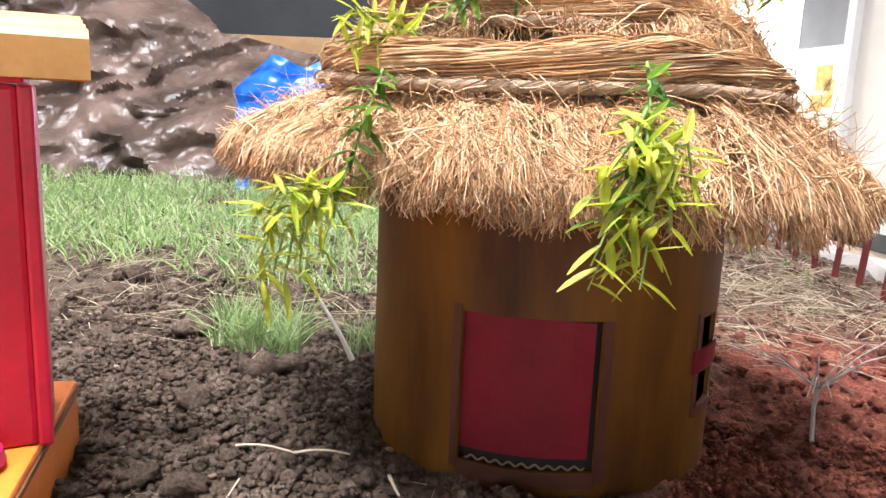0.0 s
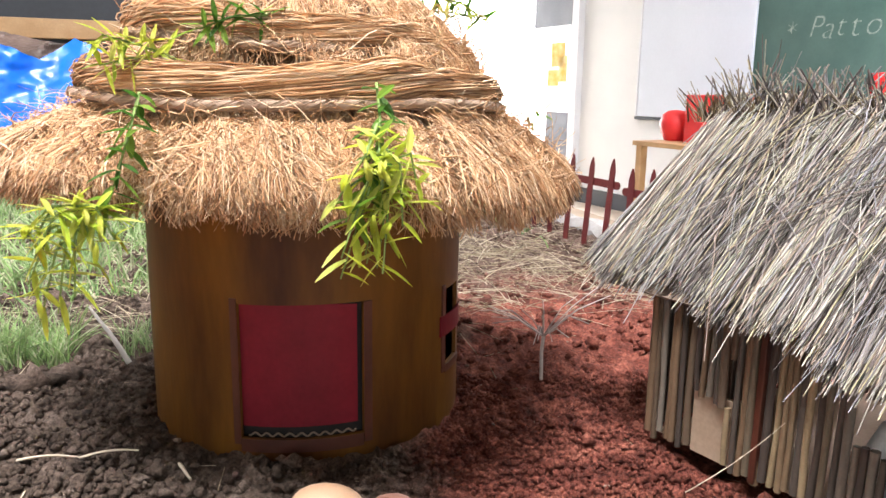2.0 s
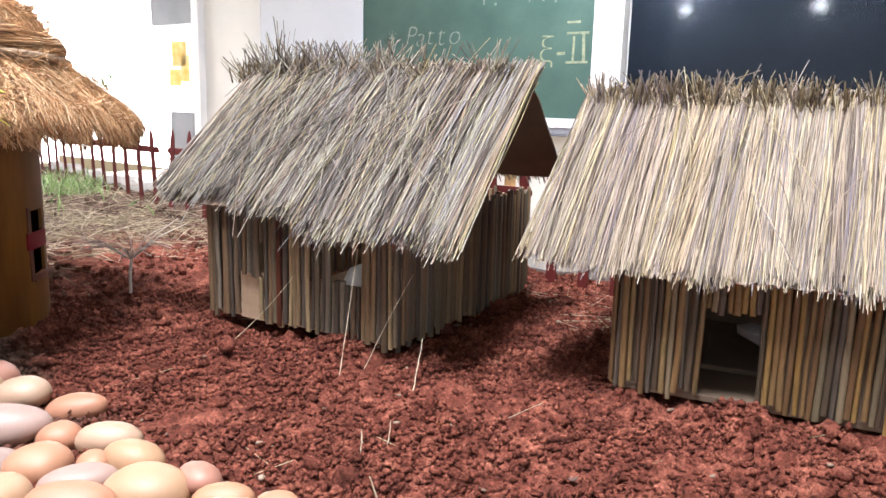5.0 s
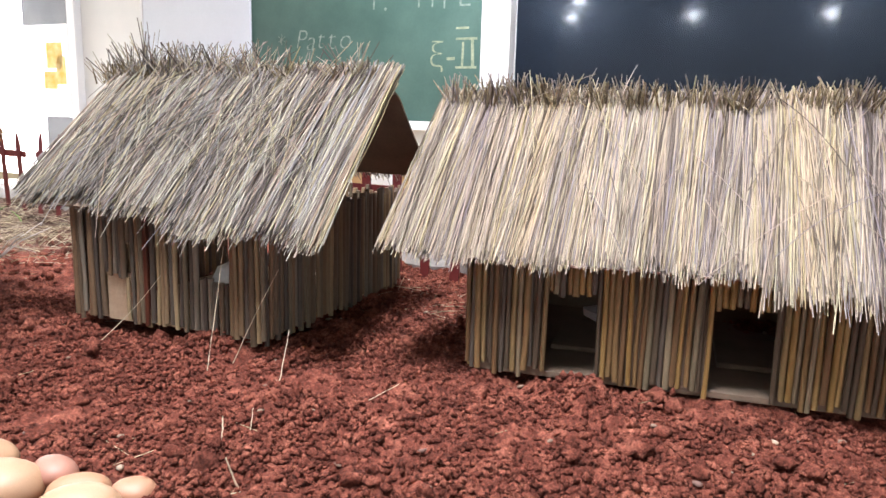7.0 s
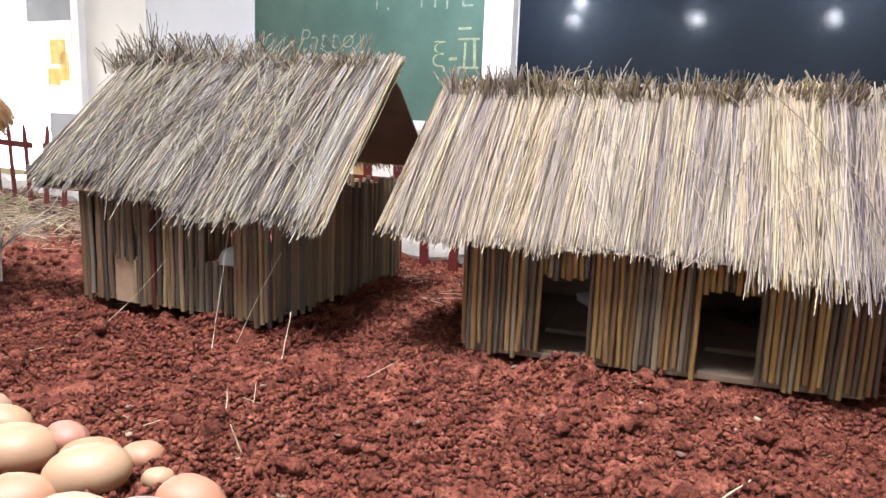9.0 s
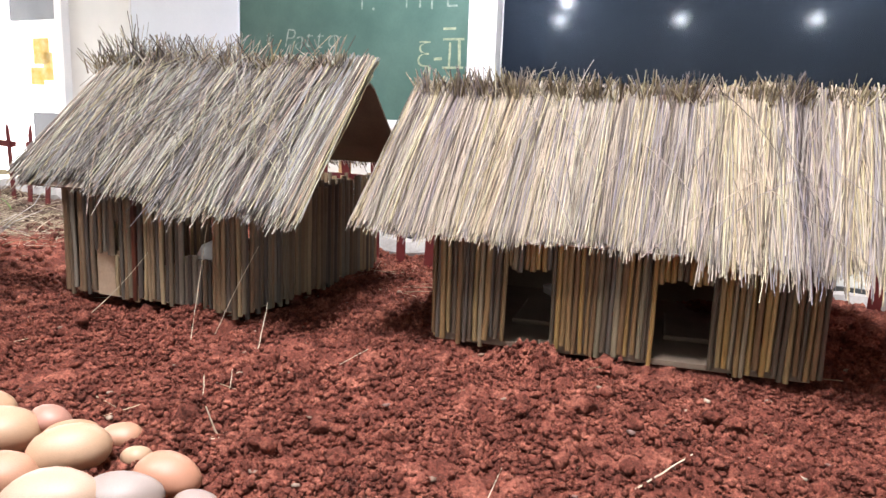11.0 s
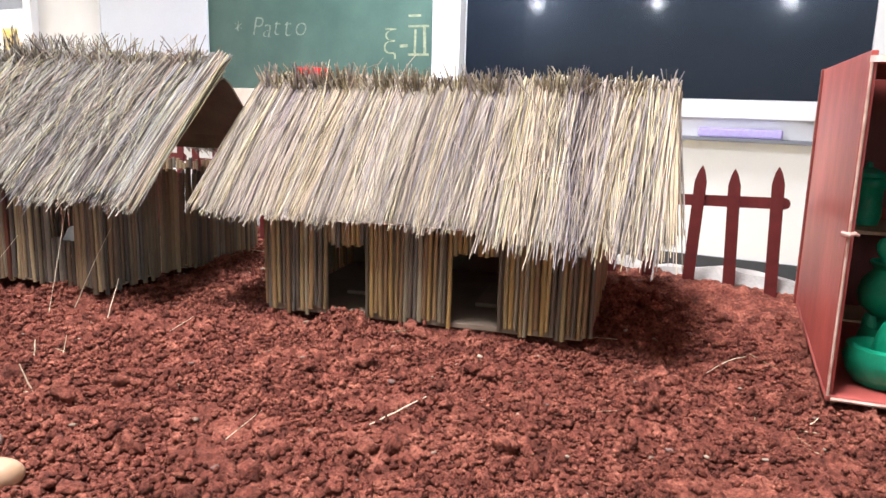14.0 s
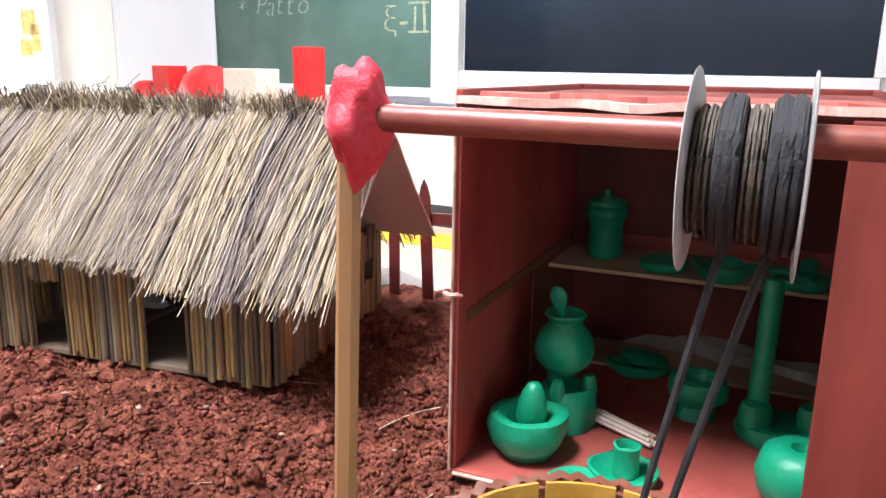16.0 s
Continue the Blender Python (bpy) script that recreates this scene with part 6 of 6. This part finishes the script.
blades("straw_litter", 110, (0.44, 0.60, 0.0, 0.20), 0.045, 107, M_DRY, "straw bits fallen between the two houses", 1.2, 0.0004, flat=0.92)


def stalk(a, b, rise, radius, label, kinks=8, mat=None):
    a, b = Vector(a), Vector(b)
    ga, gb = float(ground_z(a.x, a.y)), float(ground_z(b.x, b.y))
    pts = []
    for k in range(kinks + 1):
        t = k / kinks
        p = a.lerp(b, t)
        g0 = float(ground_z(p.x, p.y))
        z = max(g0 - 0.004, ga + (gb - ga) * t + a.z + (b.z - a.z) * t + rise * math.sin(math.pi * t)) if (a.z or b.z or rise) else 0.5 * (ga + gb) + 0.004
        pts.append((p.x + 0.0005 * noise.noise((t * 5, a.x * 90, 0)), p.y + 0.0005 * noise.noise((t * 5, 0, a.y * 90)), z))
    ob = mesh_object("straw_stalk", tube(pts, radius, 5, taper=0.6), mat or M_DRY)
    return tagged(ob, label, "straw", "loose straws")


LYING = "single dry straw stalk lying on red earth"
LEANING = "single straw stalk leaning from the roof to the earth"
stalk((0.262, -0.190, 0), (0.300, -0.206, 0.004), 0.0, 0.0006, LYING)
stalk((0.530, -0.330, 0), (0.480, -0.314, 0), 0.003, 0.0004, LYING)
stalk((0.428, -0.392, 0), (0.442, -0.394, 0), 0.0, 0.0004, LYING)
stalk((0.288, 0.030, 0), (0.296, 0.010, 0.012), 0.0, 0.00035, LYING)
stalk((0.176, 0.010, 0), (0.172, 0.014, 0.014), 0.0, 0.0006, LYING)
stalk((0.200, 0.056, 0), (0.204, 0.060, 0.014), 0.0, 0.0006, LYING)
stalk((0.222, 0.060, 0), (0.228, 0.064, 0.012), 0.0, 0.00035, LYING)
stalk((0.244, 0.272, 0), (0.280, 0.240, 0.052), -0.003, 0.00035, LEANING)
stalk((0.282, 0.105, 0), (0.302, 0.118, 0.032), 0.0, 0.0004, LEANING)
stalk((0.262, 0.158, 0), (0.292, 0.176, 0.078), 0.0, 0.00035, LEANING)
stalk((0.285, 0.160, 0.0), (0.308, 0.135, 0.068), 0.002, 0.00035, LEANING)
stalk((-0.105, 0.382, 0.004), (-0.071, 0.368, 0.005), 0.002, 0.0009, "pale root fibre lying on grey earth")
stalk((-0.071, 0.368, 0.005), (-0.042, 0.373, 0.004), 0.002, 0.0008, "pale root fibre lying on grey earth")
quill = mesh_object("white_quill", tube([(-0.060, 0.534, -0.002), (-0.066, 0.536, 0.010), (-0.073, 0.539, 0.022), (-0.080, 0.542, 0.032), (-0.086, 0.545, 0.041)], 0.0022, 8, taper=0.45), M_CORD, smooth=True)
tagged(quill, "white bent quill stuck in grey earth", "quill")
stalk((-0.02, 0.355, 0), (-0.014, 0.335, 0), 0.0, 0.0012, "pale root fibre lying on grey earth")
def scatter_chips():
    g = np.random.default_rng(77)
    v, f = icosphere(1)
    n = 420
    x, y, r = g.uniform(-0.3, 0.62, n), g.uniform(-0.5, 0.7, n), 0.0008 * 2.8 ** g.random(n)
    m = np.zeros((n, 4, 4))
    a = g.uniform(0, 6.28, n)
    m[:, 0, 0], m[:, 0, 1], m[:, 1, 0], m[:, 1, 1], m[:, 2, 2], m[:, 3, 3] = r * 1.5 * np.cos(a), -r * np.sin(a), r * 1.5 * np.sin(a), r * np.cos(a), r * 0.6, 1
    m[:, :3, 3] = np.stack([x, y, ground_z(x, y) + r * 0.9], -1)
    ob = merged_mesh("stone_chips", v[None] * (1 + 0.2 * g.standard_normal((n, len(v), 1))), f, m, M_CHIP)
    tagged(ob, "small pale stone chips on the earth", "stones", kind="stuff")


M_CHIP = surface("pale_chip", (0.5, 0.4, 0.3), (0.6, 0.5, 0.4), 0.8, 60, 500, bump=0, island=[(0.34, 0.26, 0.19), (0.26, 0.18, 0.13), (0.40, 0.31, 0.23), (0.22, 0.14, 0.10), (0.18, 0.10, 0.08)])
scatter_chips()
# dry branching weed between the huts
weed = thing("dry_weed", pose(0.236, 0.445, 0.0), "dry branching grey weed standing in red earth", "weed")
random.seed(11)
for i in range(16):
    a = random.uniform(0, 6.28)
    L = random.uniform(0.025, 0.055)
    c = Vector((0.004, 0.0, 0.022))
    part("twig", tube([c, c + Vector((math.cos(a) * L * 0.5, math.sin(a) * L * 0.5, L * 0.35)), c + Vector((math.cos(a) * L, math.sin(a) * L, L * random.uniform(0.1, 0.6)))], 0.0007, 4, taper=0.4), M_WEED, weed)
part("stem", tube([(-0.006, -0.02, -0.004), (0.0, -0.006, 0.012), (0.004, 0, 0.022)], 0.0014, 6), M_WEED, weed)


# ---- crumpled paper hill and plastic behind the lawn ----
def crumpled(name, x0, x1, y, z0, tops, material, seed, depth, nx=150, nz=80, fold=0.09):
    bm = bmesh.new()
    rows = []
    for i in range(nx + 1):
        u = i / nx
        x = x0 + (x1 - x0) * u
        zt = float(np.interp(u, np.linspace(0, 1, len(tops)), tops))
        col = []
        for j in range(nz + 1):
            w = j / nz
            z = z0 + (zt - z0) * w
            q = Vector((x * 3.2 + seed, z * 4.6 - x * 1.5, seed * 1.7))
            d = 1 - 2 * abs(noise.noise(q)) + 0.55 * (1 - 2 * abs(noise.noise(q * 2.3))) + 0.30 * (1 - 2 * abs(noise.noise(q * 4.7))) + 0.10 * (1 - 2 * abs(noise.noise(q * 10.3)))
            col.append(bm.verts.new((x + 0.03 * noise.noise(q * 1.4), y + depth * w - fold * d, z + 0.02 * noise.noise(q * 2.0 + Vector((5, 5, 5))))))
        rows.append(col)
    for p, q in zip(rows, rows[1:]):
        for j in range(nz):
            bm.faces.new((p[j], q[j], q[j + 1], p[j + 1]))
    bmesh.ops.recalc_face_normals(bm, faces=bm.faces)
    bmesh.ops.solidify(bm, geom=list(bm.faces), thickness=0.003)
    return bm


hill = mesh_object("paper_hill", crumpled("paper_hill", -1.25, -0.05, 1.62, 0.0, [0.62, 0.60, 0.58, 0.56, 0.50, 0.42, 0.34, 0.31, 0.30, 0.27, 0.24], M_FOIL, 3.3, 0.35), M_FOIL, smooth=True)
tagged(hill, "crumpled glossy brown paper hill behind the grass", "hill")
bag = mesh_object("plastic_sheet", crumpled("plastic_sheet", -0.40, -0.10, 1.50, 0.0, [0.20, 0.27, 0.25, 0.29, 0.27, 0.2], M_BLUE, 8.1, 0.06, 60, 40, 0.04), M_BLUE, smooth=True)
tagged(bag, "bright blue crumpled plastic sheet behind the grass", "plastic sheet")

# ---- red things on a table in front of the chalkboard ----
RT = WALLM @ pose(-1.4, -0.65, 0)
rt = thing("side_table", RT, "wooden side table before the chalkboard", "table")
part("top", box(-0.85, -0.28, -0.13, 0.90, 0.28, -0.10, 0.004), M_TANWOOD, rt)
for sx_ in (-0.8, 0.85):
    for sy_ in (-0.24, 0.24):
        part("leg", box(sx_ - 0.025, sy_ - 0.025, FLOOR_Z, sx_ + 0.025, sy_ + 0.025, -0.131), M_TANWOOD, rt)


def on_table(name, bm, mat, label, category, smooth=False):
    ob = mesh_object(name, bm, mat, smooth=smooth)
    ob.matrix_world = RT @ pose(0, 0, -0.0995)
    return tagged(ob, label, category)


on_table("red_carton", box(0.62, -0.07, 0, 0.75, 0.07, 0.42, 0.006), M_RED, "tall red carton on the side table", "carton")
on_table("red_carton", box(-0.60, -0.08, 0, -0.44, 0.08, 0.30, 0.006), M_RED, "low red carton on the side table", "carton")
on_table("paper_carton", box(0.10, -0.12, 0, 0.38, 0.08, 0.29, 0.006), M_CARD_PALE, "pale open carton on the side table", "carton")
clo = lathe([(0.24, 0), (0.23, 0.12), (0.19, 0.24), (0.10, 0.30), (0, 0.31)], 40, 0.3, 4.0, sx=1.0, sy=0.6, m=pose(-0.16, 0, 0))
on_table("red_cloth", clo, M_RED, "heap of red cloth on the side table", "cloth", True)
on_table("red_bowl", lathe([(0, 0), (0.07, 0.002), (0.10, 0.06), (0.105, 0.12), (0.09, 0.17), (0.05, 0.195), (0, 0.20)], 32, 0.08, 2.0, m=pose(-0.76, 0, 0)), M_RED, "rounded red cloth bundle on the side table", "bundle", True)
